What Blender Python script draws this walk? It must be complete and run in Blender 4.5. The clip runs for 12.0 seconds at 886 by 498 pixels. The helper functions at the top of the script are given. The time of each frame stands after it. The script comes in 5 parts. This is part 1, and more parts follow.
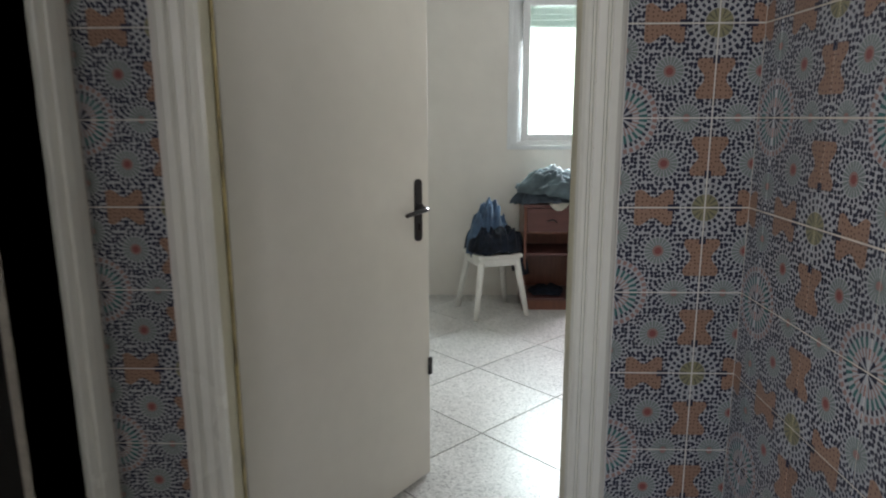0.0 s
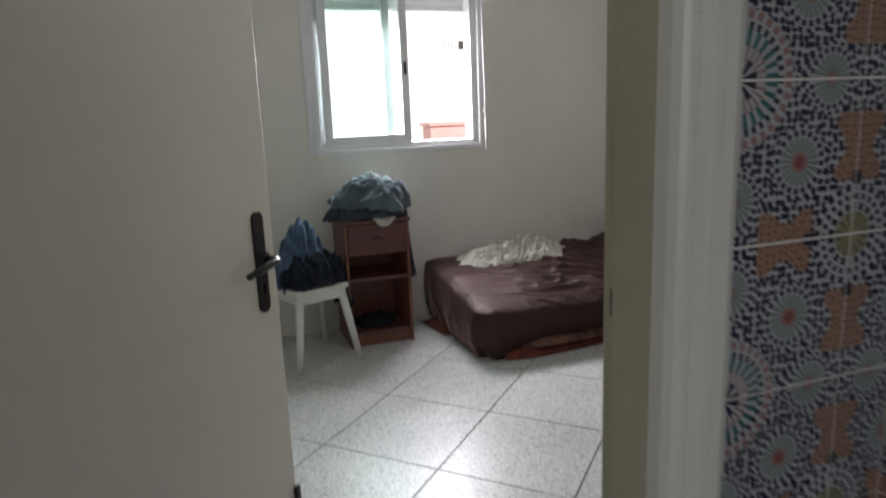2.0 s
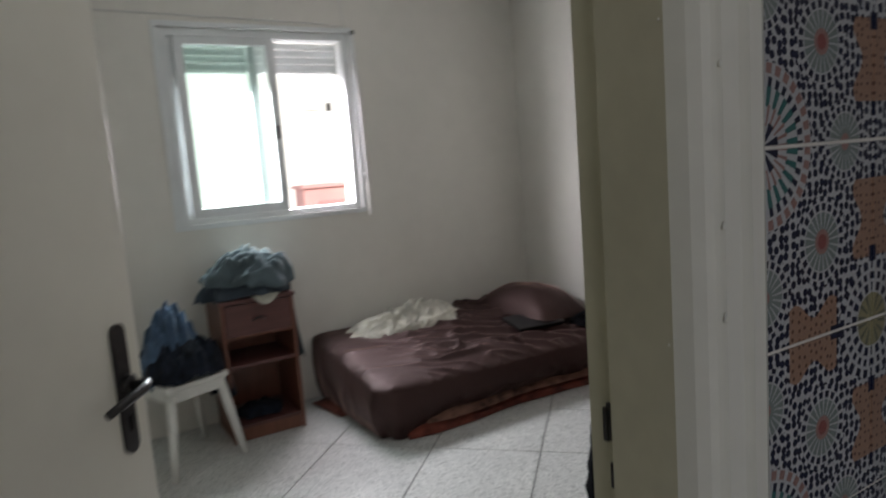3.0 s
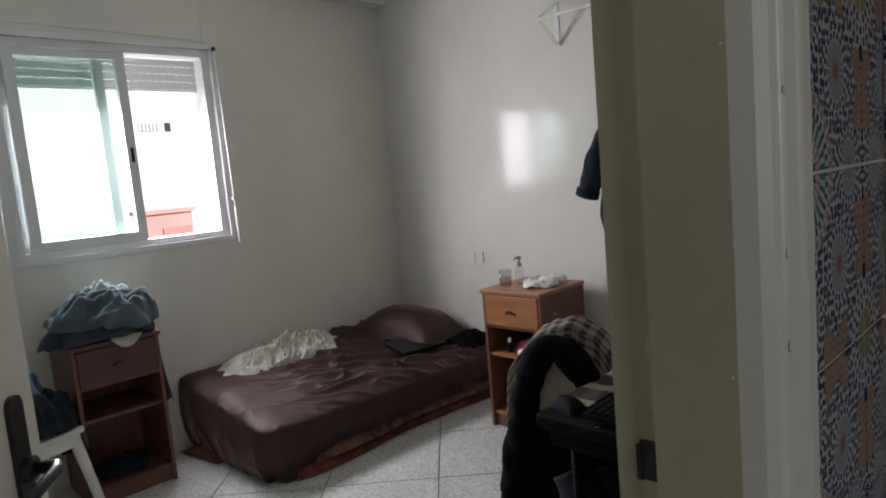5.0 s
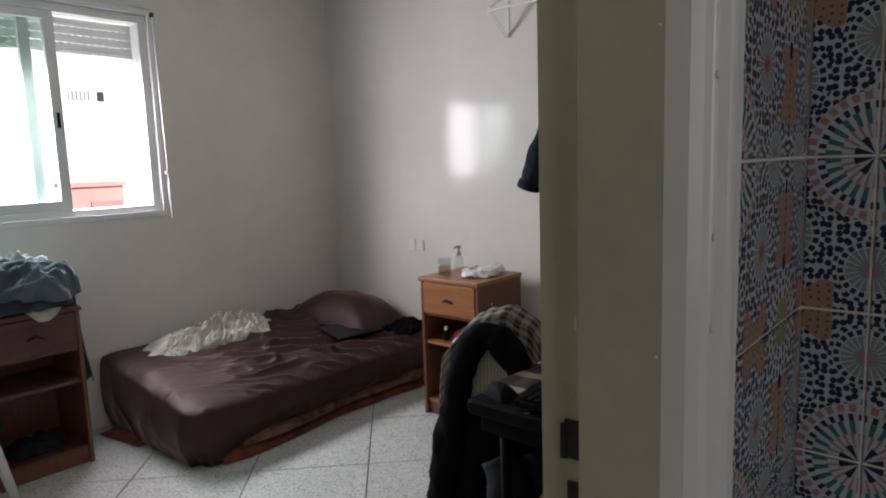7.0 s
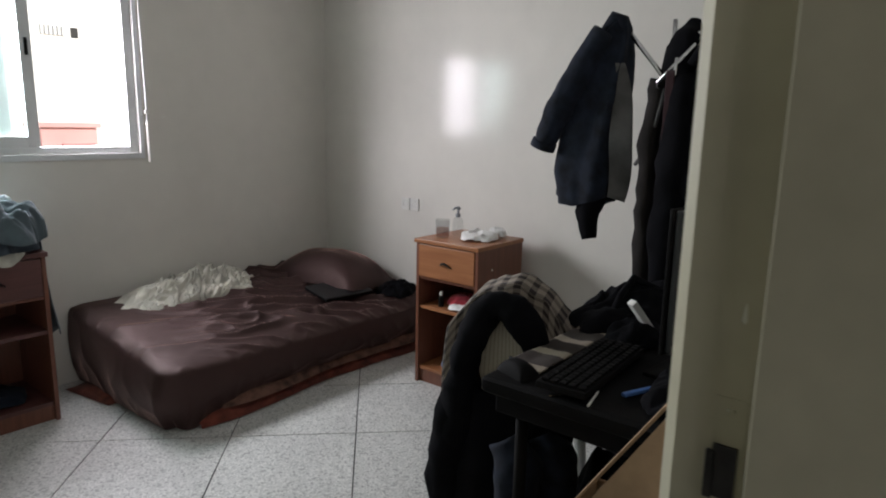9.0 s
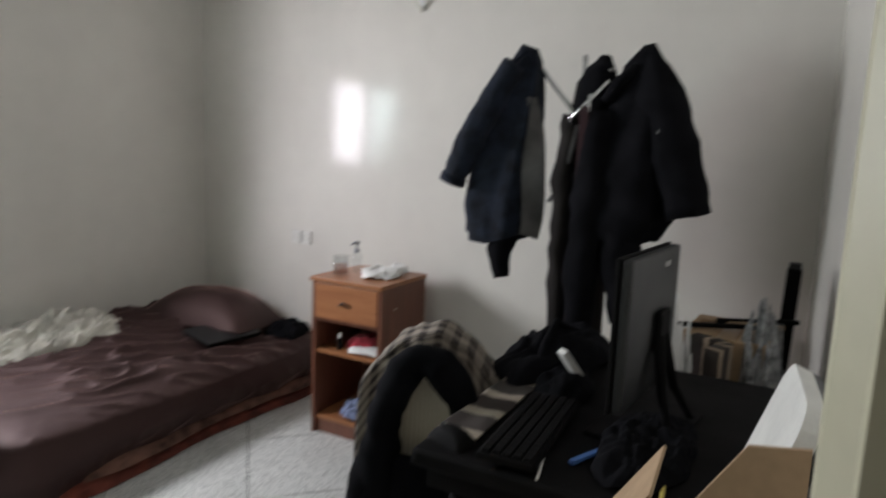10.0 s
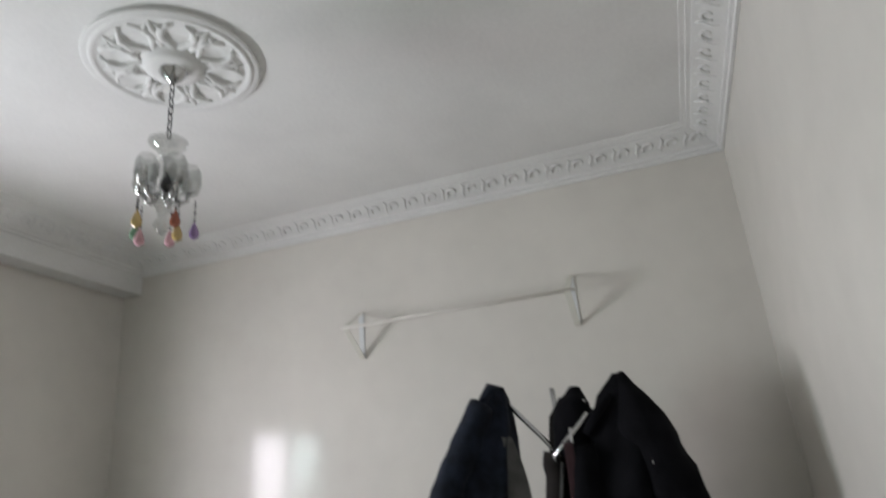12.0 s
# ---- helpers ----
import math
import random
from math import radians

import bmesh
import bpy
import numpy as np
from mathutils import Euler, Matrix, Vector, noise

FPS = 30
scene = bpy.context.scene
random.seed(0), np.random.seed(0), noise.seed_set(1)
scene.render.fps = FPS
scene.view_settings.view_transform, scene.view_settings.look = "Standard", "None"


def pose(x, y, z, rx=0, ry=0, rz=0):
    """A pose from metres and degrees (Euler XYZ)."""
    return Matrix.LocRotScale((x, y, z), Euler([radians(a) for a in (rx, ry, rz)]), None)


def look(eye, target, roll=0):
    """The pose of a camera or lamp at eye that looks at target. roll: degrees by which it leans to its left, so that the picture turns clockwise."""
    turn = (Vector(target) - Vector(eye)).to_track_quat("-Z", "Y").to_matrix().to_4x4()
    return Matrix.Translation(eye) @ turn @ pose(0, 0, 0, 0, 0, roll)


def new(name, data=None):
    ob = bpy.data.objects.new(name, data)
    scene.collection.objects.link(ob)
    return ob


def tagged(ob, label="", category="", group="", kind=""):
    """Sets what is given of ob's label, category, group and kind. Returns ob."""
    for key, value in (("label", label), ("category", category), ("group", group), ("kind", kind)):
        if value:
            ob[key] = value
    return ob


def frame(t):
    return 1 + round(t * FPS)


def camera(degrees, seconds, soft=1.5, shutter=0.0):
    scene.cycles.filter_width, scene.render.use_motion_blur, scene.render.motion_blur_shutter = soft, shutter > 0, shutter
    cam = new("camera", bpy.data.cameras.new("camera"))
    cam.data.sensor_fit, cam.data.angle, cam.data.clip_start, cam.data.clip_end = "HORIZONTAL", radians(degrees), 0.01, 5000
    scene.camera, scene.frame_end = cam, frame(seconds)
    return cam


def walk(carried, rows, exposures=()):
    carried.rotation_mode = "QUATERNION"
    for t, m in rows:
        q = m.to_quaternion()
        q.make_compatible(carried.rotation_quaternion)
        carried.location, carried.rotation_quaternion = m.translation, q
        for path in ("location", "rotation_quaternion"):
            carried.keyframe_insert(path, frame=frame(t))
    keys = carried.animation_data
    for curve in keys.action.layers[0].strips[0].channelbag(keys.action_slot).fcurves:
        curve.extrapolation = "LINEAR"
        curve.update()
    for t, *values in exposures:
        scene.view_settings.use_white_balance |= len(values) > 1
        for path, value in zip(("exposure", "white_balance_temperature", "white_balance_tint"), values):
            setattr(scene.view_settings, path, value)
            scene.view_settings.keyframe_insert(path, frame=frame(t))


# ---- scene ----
cam = camera(69.1, 12.0, soft=1.9, shutter=0.5)
PATH = [
    (0, (0.772, 0.693, 1.407), (0.711, 2.651, 1.005), -0.2),
    (0.5, (0.752, 0.896, 1.401), (0.797, 2.845, 0.954), 2.1),
    (1, (0.637, 1.124, 1.378), (0.929, 3.056, 0.953), -1.6),
    (1.5, (0.56, 1.312, 1.377), (1.072, 3.18, 0.878), -0.1),
    (2, (0.54, 1.55, 1.375), (1.179, 3.402, 0.974), -2.3),
    (2.5, (0.562, 1.675, 1.394), (1.245, 3.537, 1.137), -2.8),
    (3, (0.555, 1.794, 1.408), (1.561, 3.504, 1.158), -4.4),
    (3.2, (0.535, 1.844, 1.421), (1.654, 3.488, 1.211), -6.3),
    (4.8, (0.458, 1.966, 1.421), (1.832, 3.42, 1.198), -5.3),
    (5, (0.454, 1.966, 1.432), (1.8342, 3.3957, 1.2075), -5.1),
    (5.5, (0.467, 1.973, 1.420), (1.8624, 3.3871, 1.1929), -5.3),
    (6, (0.475, 1.973, 1.413), (1.932, 3.3218, 1.1707), -4.0),
    (6.5, (0.465, 1.970, 1.414), (1.9332, 3.3057, 1.1719), -2.7),
    (7, (0.467, 1.968, 1.411), (1.9667, 3.2647, 1.1467), -1.9),
    (7.5, (0.462, 1.973, 1.406), (1.9591, 3.2711, 1.1363), -0.7),
    (9.5, (0.59, 2.285, 1.367), (2.159, 3.457, 0.962), 1.9),
    (9.9, (0.63, 2.368, 1.396), (2.316, 3.358, 1.07), 2.5),
    (10, (0.656, 2.395, 1.401), (2.392, 3.319, 1.106), 2.3),
    (10.5, (0.706, 2.547, 1.43), (2.643, 3.038, 1.355), 0.1),
    (11, (0.704, 2.644, 1.476), (2.659, 3.041, 1.612), -0.5),
    (11.5, (0.626, 2.705, 1.491), (2.527, 3.177, 1.896), -2.0),
    (12, (0.678, 2.696, 1.492), (2.465, 3.287, 2.169), -5.0),
]
walk(cam, [(t, look(eye, target, roll)) for t, eye, target, roll in PATH],
     ((0, 0.7), (0.5, 0.62), (1.0, 0.30), (1.5, 0.1), (2.0, 0.0), (3.2, -0.1), (4.8, -0.28), (7.7, -0.12), (9.5, -0.12), (10, 0.1), (10.5, 0.08), (11, 0.19), (11.5, 0.06), (12, -0.05)))

# ---- world, sun, exposure ----
world = bpy.data.worlds.new("sky")
scene.world = world
world.use_nodes = True
_wn = world.node_tree.nodes
_sky = _wn.new("ShaderNodeTexSky")
_sky.sky_type = "NISHITA"
_sky.sun_disc = False
_sky.sun_elevation = radians(30)
_sky.sun_rotation = radians(174)
_wn["Background"].inputs["Strength"].default_value = 0.15
world.node_tree.links.new(_sky.outputs[0], _wn["Background"].inputs["Color"])
_sun = bpy.data.lights.new("sun", "SUN")
_sun.energy, _sun.angle, _sun.color = 4.8, radians(0.5), (1.0, 0.96, 0.9)
sun = new("sun", _sun)
sun.matrix_world = look((0, 0, 20), (-1.5, 14.0, 12.0))
# daylight that enters by the window opening
_area = bpy.data.lights.new("window_daylight", "AREA")
_area.shape, _area.size, _area.size_y, _area.energy, _area.color = "RECTANGLE", 1.12, 0.72, 111.0, (0.965, 0.905, 1.0)
window_daylight = new("window_daylight", _area)
window_daylight.matrix_world = look((1.707, 5.945, 1.62), (1.73, 4.6, 0.98))
# daylight fill added for the dim hall, through an unseen opening in its west wall
_hall = bpy.data.lights.new("hall_daylight_fill", "AREA")
_hall.shape, _hall.size, _hall.size_y, _hall.energy, _hall.color = "RECTANGLE", 1.3, 1.35, 12.5, (0.90, 0.905, 1.0)
hall_daylight_fill = new("hall_daylight_fill", _hall)
hall_daylight_fill.matrix_world = look((-0.28, 0.07, 1.6), (1.4, 0.9, 1.3))

# ---- materials ----
def mat(name, color, rough=0.6, metal=0.0, vary=0.12, scale=6.0, bump=0.15, fine=120.0, spec=0.5, color2=None):
    """A surface with large blotches, fine grain and a little relief."""
    m = bpy.data.materials.new(name)
    m.use_nodes = True
    n, l = m.node_tree.nodes, m.node_tree.links
    b = n["Principled BSDF"]
    b.inputs["Roughness"].default_value, b.inputs["Metallic"].default_value = rough, metal
    b.inputs["Specular IOR Level"].default_value = spec
    tc = n.new("ShaderNodeTexCoord")
    big = n.new("ShaderNodeTexNoise")
    big.inputs["Scale"].default_value, big.inputs["Detail"].default_value = scale, 6
    small = n.new("ShaderNodeTexNoise")
    small.inputs["Scale"].default_value, small.inputs["Detail"].default_value = fine, 3
    ramp = n.new("ShaderNodeMix")
    ramp.data_type = "RGBA"
    dark = color2 or tuple(c * (1 - 2.2 * vary) for c in color)
    ramp.inputs["A"].default_value = (*dark, 1)
    ramp.inputs["B"].default_value = (*[min(1, c * (1 + 0.5 * vary)) for c in color], 1)
    add = n.new("ShaderNodeMath")
    add.operation = "MULTIPLY_ADD"
    add.inputs[1].default_value = 0.35
    l.new(tc.outputs["Object"], big.inputs["Vector"])
    l.new(tc.outputs["Object"], small.inputs["Vector"])
    l.new(small.outputs["Fac"], add.inputs[0])
    l.new(big.outputs["Fac"], add.inputs[2])
    rng = n.new("ShaderNodeMapRange")
    rng.inputs["From Min"].default_value, rng.inputs["From Max"].default_value = 0.42, 0.85
    l.new(add.outputs[0], rng.inputs["Value"])
    l.new(rng.outputs["Result"], ramp.inputs["Factor"])
    l.new(ramp.outputs["Result"], b.inputs["Base Color"])
    rr = n.new("ShaderNodeMapRange")
    rr.inputs["To Min"].default_value, rr.inputs["To Max"].default_value = min(1, rough + 0.08), max(0.03, rough - 0.08)
    l.new(big.outputs["Fac"], rr.inputs["Value"])
    l.new(rr.outputs["Result"], b.inputs["Roughness"])
    if bump:
        bp = n.new("ShaderNodeBump")
        bp.inputs["Strength"].default_value, bp.inputs["Distance"].default_value = bump, 0.004
        l.new(add.outputs[0], bp.inputs["Height"])
        l.new(bp.outputs["Normal"], b.inputs["Normal"])
    return m


WALL = mat("gloss_cream_wall_paint", (0.715, 0.69, 0.635), 0.14, vary=0.04, scale=1.4, bump=0.06, fine=9.0, spec=0.16)
DOORPAINT = mat("cream_door_paint", (0.76, 0.735, 0.66), 0.34, vary=0.04, scale=1.1, bump=0.06, fine=14.0)
FRAMEPAINT = mat("gloss_white_frame_paint", (0.78, 0.77, 0.69), 0.26, vary=0.04, scale=3.0, bump=0.12, fine=30.0)
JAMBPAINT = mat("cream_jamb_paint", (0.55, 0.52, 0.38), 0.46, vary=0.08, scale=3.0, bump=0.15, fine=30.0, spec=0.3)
PLASTER = mat("white_plaster", (0.80, 0.80, 0.78), 0.7, vary=0.05, scale=2.0, bump=0.12, fine=60.0)
ALU = mat("white_aluminium", (0.72, 0.74, 0.74), 0.35, vary=0.05, scale=5, bump=0.0)
BLACKMETAL = mat("dark_bronze_metal", (0.045, 0.043, 0.045), 0.35, metal=0.6, vary=0.2, scale=20, bump=0.1)
CHROME = mat("steel", (0.6, 0.6, 0.6), 0.22, metal=1.0, vary=0.1, scale=20, bump=0.05)
GROUT = mat("light_grout", (0.74, 0.68, 0.58), 0.85, vary=0.1, scale=20, bump=0.2)
DARKGROUT = mat("dark_floor_grout", (0.10, 0.10, 0.095), 0.9, vary=0.15, scale=15, bump=0.2)
# near-black plaster: the side room's darkness is put into the colour
DARKROOM = mat("darkness_toned_plaster", (0.06, 0.058, 0.055), 0.9, vary=0.1)
BLACKPLASTIC = mat("black_plastic", (0.0055, 0.005, 0.005), 0.70, vary=0.2, scale=9, bump=0.1, spec=0.10)
GREYPLASTIC = mat("dark_grey_plastic", (0.013, 0.0137, 0.0145), 0.42, vary=0.1, scale=7, bump=0.06, spec=0.5)
WHITEPLASTIC = mat("white_plastic", (0.74, 0.73, 0.69), 0.45, vary=0.07, scale=8, bump=0.08)
CARD = mat("brown_cardboard", (0.40, 0.27, 0.16), 0.85, vary=0.12, scale=7, bump=0.2, fine=60)
PAPER = mat("white_paper", (0.75, 0.74, 0.72), 0.8, vary=0.05, scale=12, bump=0.1)
REDPLASTIC = mat("red_plastic", (0.55, 0.05, 0.05), 0.4)
BLUEPLASTIC = mat("blue_plastic", (0.07, 0.16, 0.42), 0.4)
PALEGREY = mat("shaded_grey_glass", (0.28, 0.29, 0.31), 0.3)
FACADE = mat("white_facade_render", (0.90, 0.89, 0.86), 0.9, vary=0.05, scale=0.6, bump=0.2)
PINKWALL = mat("pink_painted_wall", (0.72, 0.40, 0.38), 0.9, vary=0.08, scale=0.8, bump=0.2)


def cloth(name, color, weave=420.0, rough=0.92, vary=0.22, scale=5.0, sheen=0.12, spec=0.3, wrinkle=0.5):
    m = mat(name, color, rough, vary=vary, scale=scale, bump=0.35, fine=weave, spec=spec)
    n, l = m.node_tree.nodes, m.node_tree.links
    tc, warp, crease, bp = (n.new("ShaderNode" + k) for k in ("TexCoord", "Mapping", "TexNoise", "Bump"))
    warp.inputs["Scale"].default_value = (1.0, 1.0, 0.55)
    crease.noise_type = "RIDGED_MULTIFRACTAL"
    crease.inputs["Scale"].default_value, crease.inputs["Detail"].default_value, crease.inputs["Distortion"].default_value = 7.0, 2.0, 0.6
    bp.inputs["Strength"].default_value, bp.inputs["Distance"].default_value = wrinkle, 0.012
    b = n["Principled BSDF"]
    l.new(tc.outputs["Object"], warp.inputs["Vector"])
    l.new(warp.outputs["Vector"], crease.inputs["Vector"])
    l.new(crease.outputs["Fac"], bp.inputs["Height"])
    l.new(b.inputs["Normal"].links[0].from_socket, bp.inputs["Normal"])
    l.new(bp.outputs["Normal"], b.inputs["Normal"])
    m.node_tree.nodes["Principled BSDF"].inputs["Sheen Weight"].default_value = sheen
    return m


SHEET = cloth("brown_cotton_sheet", (0.022, 0.0096, 0.0092), rough=0.60, vary=0.15, scale=3.0, sheen=1.0, spec=0.6, wrinkle=0.10)
SHEET.node_tree.nodes["Principled BSDF"].inputs["Sheen Tint"].default_value = (1.0, 0.64, 0.57, 1.0)
SHEET.node_tree.nodes["Principled BSDF"].inputs["Sheen Roughness"].default_value = 0.24
SHEET.node_tree.nodes["Principled BSDF"].inputs["Specular Tint"].default_value = (1.0, 0.70, 0.65, 1.0)
OLDSHEET = cloth("off_white_cotton", (0.62, 0.60, 0.52), scale=9)
DENIM = cloth("dark_denim", (0.009, 0.0135, 0.025), scale=16, vary=0.42, sheen=0.03, wrinkle=0.9)
DENIMBLUE = cloth("blue_denim", (0.07, 0.12, 0.20), scale=12, vary=0.3)
BLUEGREY = cloth("blue_grey_jersey", (0.045, 0.06, 0.078), scale=9)
GREENCLOTH = cloth("grey_green_jersey", (0.085, 0.115, 0.130), scale=9)
PALECLOTH = cloth("pale_jersey", (0.40, 0.47, 0.49), scale=9)
BLACKCLOTH = cloth("black_cloth", (0.0055, 0.0055, 0.007), scale=10, vary=0.3, sheen=0.0, spec=0.08, wrinkle=0.9)
GREYCLOTH = cloth("grey_lining", (0.11, 0.108, 0.105), scale=10)
BROWNCLOTH = cloth("dark_brown_cloth", (0.015, 0.012, 0.011), scale=10, sheen=0.0, wrinkle=0.9)


def wood(name, light, dark, axis="X"):
    m = bpy.data.materials.new(name)
    m.use_nodes = True
    n, l = m.node_tree.nodes, m.node_tree.links
    b = n["Principled BSDF"]
    tc, mp, ns, rp = n.new("ShaderNodeTexCoord"), n.new("ShaderNodeMapping"), n.new("ShaderNodeTexNoise"), n.new("ShaderNodeValToRGB")
    mp.inputs["Scale"].default_value = {"X": (1.5, 22, 22), "Z": (22, 22, 1.5), "Y": (22, 1.5, 22)}[axis]
    ns.inputs["Scale"].default_value, ns.inputs["Detail"].default_value, ns.inputs["Distortion"].default_value = 2.2, 8, 0.6
    rp.color_ramp.elements[0].position, rp.color_ramp.elements[1].position = 0.3, 0.72
    rp.color_ramp.elements[0].color, rp.color_ramp.elements[1].color = (*dark, 1), (*light, 1)
    l.new(tc.outputs["Object"], mp.inputs["Vector"])
    l.new(mp.outputs["Vector"], ns.inputs["Vector"])
    l.new(ns.outputs["Fac"], rp.inputs["Fac"])
    l.new(rp.outputs["Color"], b.inputs["Base Color"])
    b.inputs["Roughness"].default_value = 0.38
    bp = n.new("ShaderNodeBump")
    bp.inputs["Strength"].default_value, bp.inputs["Distance"].default_value = 0.12, 0.002
    l.new(ns.outputs["Fac"], bp.inputs["Height"])
    l.new(bp.outputs["Normal"], b.inputs["Normal"])
    return m


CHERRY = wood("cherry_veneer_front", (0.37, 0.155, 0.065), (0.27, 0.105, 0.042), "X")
# the front veneer darkened: shade of the backlit cabinet put into its colour
CHERRYSHADED = wood("shade_darkened_cherry_veneer", (0.125, 0.05, 0.045), (0.085, 0.034, 0.030), "X")
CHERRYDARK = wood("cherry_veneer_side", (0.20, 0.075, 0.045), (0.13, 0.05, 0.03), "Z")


def glass(name, color, ior=1.45):
    m = bpy.data.materials.new(name)
    m.use_nodes = True
    b = m.node_tree.nodes["Principled BSDF"]
    b.inputs["Base Color"].default_value = (*color, 1)
    b.inputs["Transmission Weight"].default_value, b.inputs["Roughness"].default_value, b.inputs["IOR"].default_value = 1.0, 0.02, ior
    return m




def thin_pane(name, color, gloss=0.06):
    """A thin tinted window pane: light passes straight through it, a little is mirrored."""
    m = bpy.data.materials.new(name)
    m.use_nodes = True
    n, l = m.node_tree.nodes, m.node_tree.links
    tr, gl, mx = n.new("ShaderNodeBsdfTransparent"), n.new("ShaderNodeBsdfGlossy"), n.new("ShaderNodeMixShader")
    tr.inputs["Color"].default_value = (*color, 1)
    gl.inputs["Roughness"].default_value = 0.03
    mx.inputs["Fac"].default_value = gloss
    l.new(tr.outputs[0], mx.inputs[1])
    l.new(gl.outputs[0], mx.inputs[2])
    l.new(mx.outputs[0], n["Material Output"].inputs["Surface"])
    return m


GREENGLASS = thin_pane("green_tinted_glass", (0.92, 0.984, 0.963))
CLEAR = thin_pane("clear_glass", (0.93, 0.94, 0.94))
LAMPGLASS = thin_pane("lamp_glass", (0.90, 0.91, 0.90), 0.22)
CRYSTAL = {c: mat(c + "_crystal", v, 0.12, bump=0.0) for c, v in (("pink", (0.70, 0.42, 0.46)), ("red", (0.30, 0.09, 0.05)), ("green", (0.16, 0.32, 0.20)),
                                                    ("yellow", (0.55, 0.40, 0.16)), ("purple", (0.30, 0.20, 0.38)), ("black", (0.01, 0.01, 0.012)))}


class Maths:
    """Short forms of math nodes in one material."""

    def __init__(self, m):
        self.n, self.l = m.node_tree.nodes, m.node_tree.links

    def do(self, op, a, b=0.0, c=0.0):
        k = self.n.new("ShaderNodeMath")
        k.operation = op
        for i, v in enumerate((a, b, c)):
            if isinstance(v, (int, float)):
                k.inputs[i].default_value = v
            else:
                self.l.new(v, k.inputs[i])
        return k.outputs[0]

    def mix(self, f, a, b):
        k = self.n.new("ShaderNodeMix")
        k.data_type = "RGBA"
        for s, v in (("Factor", f), ("A", a), ("B", b)):
            if isinstance(v, tuple):
                k.inputs[s].default_value = (*v, 1)
            elif isinstance(v, (int, float)):
                k.inputs[s].default_value = v
            else:
                self.l.new(v, k.inputs[s])
        return k.outputs["Result"]

    def polar(self, u, v, cu, cv):
        du, dv = self.do("SUBTRACT", u, cu), self.do("SUBTRACT", v, cv)
        r = self.do("SQRT", self.do("ADD", self.do("MULTIPLY", du, du), self.do("MULTIPLY", dv, dv)))
        return r, self.do("ARCTAN2", dv, du)

    def ring(self, r, lo, hi):
        return self.do("MULTIPLY", self.do("GREATER_THAN", r, lo), self.do("LESS_THAN", r, hi))


def zellige():
    """Printed mosaic tile: the corner (0, 0) holds a quarter of a yellow star, (1, 1) a quarter of the large rosette."""
    m = bpy.data.materials.new("printed_mosaic_tile")
    m.use_nodes = True
    q = Maths(m)
    n, l = q.n, q.l
    b = n["Principled BSDF"]
    uv = n.new("ShaderNodeUVMap")
    sep = n.new("ShaderNodeSeparateXYZ")
    l.new(uv.outputs[0], sep.inputs[0])
    u, v = sep.outputs[0], sep.outputs[1]
    white, navy, tan, green, pink, sage, red, yellow = ((0.58, 0.59, 0.60), (0.014, 0.018, 0.050), (0.43, 0.265, 0.185), (0.05, 0.19, 0.18),
                                                        (0.42, 0.25, 0.22), (0.27, 0.32, 0.30), (0.34, 0.11, 0.10), (0.36, 0.33, 0.19))
    # ground of small navy stars on white
    vo = n.new("ShaderNodeTexVoronoi")
    vo.voronoi_dimensions = "2D"
    vo.inputs["Scale"].default_value, vo.inputs["Randomness"].default_value = 20.0, 0.5
    l.new(uv.outputs[0], vo.inputs["Vector"])
    col = q.mix(q.do("LESS_THAN", vo.outputs["Distance"], 0.42), white, navy)
    # tan shields along both edges that meet at the star
    for p, w in ((u, v), (v, u)):
        taper = q.do("MULTIPLY_ADD", q.do("SINE", q.do("MULTIPLY", p, 19.0)), 0.045, 0.155)
        inside = q.do("MULTIPLY", q.do("LESS_THAN", w, taper), q.ring(p, 0.36, 0.80))
        col = q.mix(inside, col, tan)
        col = q.mix(q.do("MULTIPLY", inside, q.do("LESS_THAN", vo.outputs["Distance"], 0.20)), col, (0.17, 0.085, 0.06))
        col = q.mix(q.do("MULTIPLY", q.do("LESS_THAN", w, 0.03), q.ring(p, 0.31, 0.42)), col, navy)

    def beads(col, r, a, lo, hi, count, colour, width=0.0, shift=0.0):
        """A ring of small pieces round a centre."""
        piece = q.do("GREATER_THAN", q.do("SINE", q.do("MULTIPLY_ADD", a, float(count), shift)), width)
        return q.mix(q.do("MULTIPLY", q.ring(r, lo, hi), piece), col, colour)

    def rosette(col, cu, cv, radius, count, core, inner, mid):
        r, a = q.polar(u, v, cu, cv)
        col = q.mix(q.do("LESS_THAN", r, radius), col, white)
        col = beads(col, r, a, radius * 0.90, radius * 1.02, count, navy, -0.1, 1.6)
        col = beads(col, r, a, radius * 0.70, radius * 0.86, count, navy, -0.35)
        col = beads(col, r, a, radius * 0.24, radius * 0.66, count, mid, -0.72)
        col = q.mix(q.do("LESS_THAN", r, radius * 0.28), col, inner)
        return q.mix(q.do("LESS_THAN", r, radius * 0.17), col, core)

    col = rosette(col, 0.5, 0.5, 0.235, 20, red, pink, sage)
    col = rosette(col, 0.28, 1.0, 0.215, 20, pink, sage, sage)
    col = rosette(col, 1.0, 0.28, 0.215, 20, pink, sage, sage)
    # yellow star
    r, a = q.polar(u, v, 0.0, 0.0)
    col = q.mix(q.do("LESS_THAN", r, 0.33), col, white)
    col = beads(col, r, a, 0.285, 0.33, 24, navy, -0.2)
    col = beads(col, r, a, 0.225, 0.265, 24, navy, 0.0, 1.6)
    col = beads(col, r, a, 0.155, 0.205, 16, navy, -0.2)
    col = q.mix(q.do("LESS_THAN", r, 0.145), col, yellow)
    col = beads(col, r, a, 0.05, 0.14, 12, (0.16, 0.17, 0.12), 0.5)
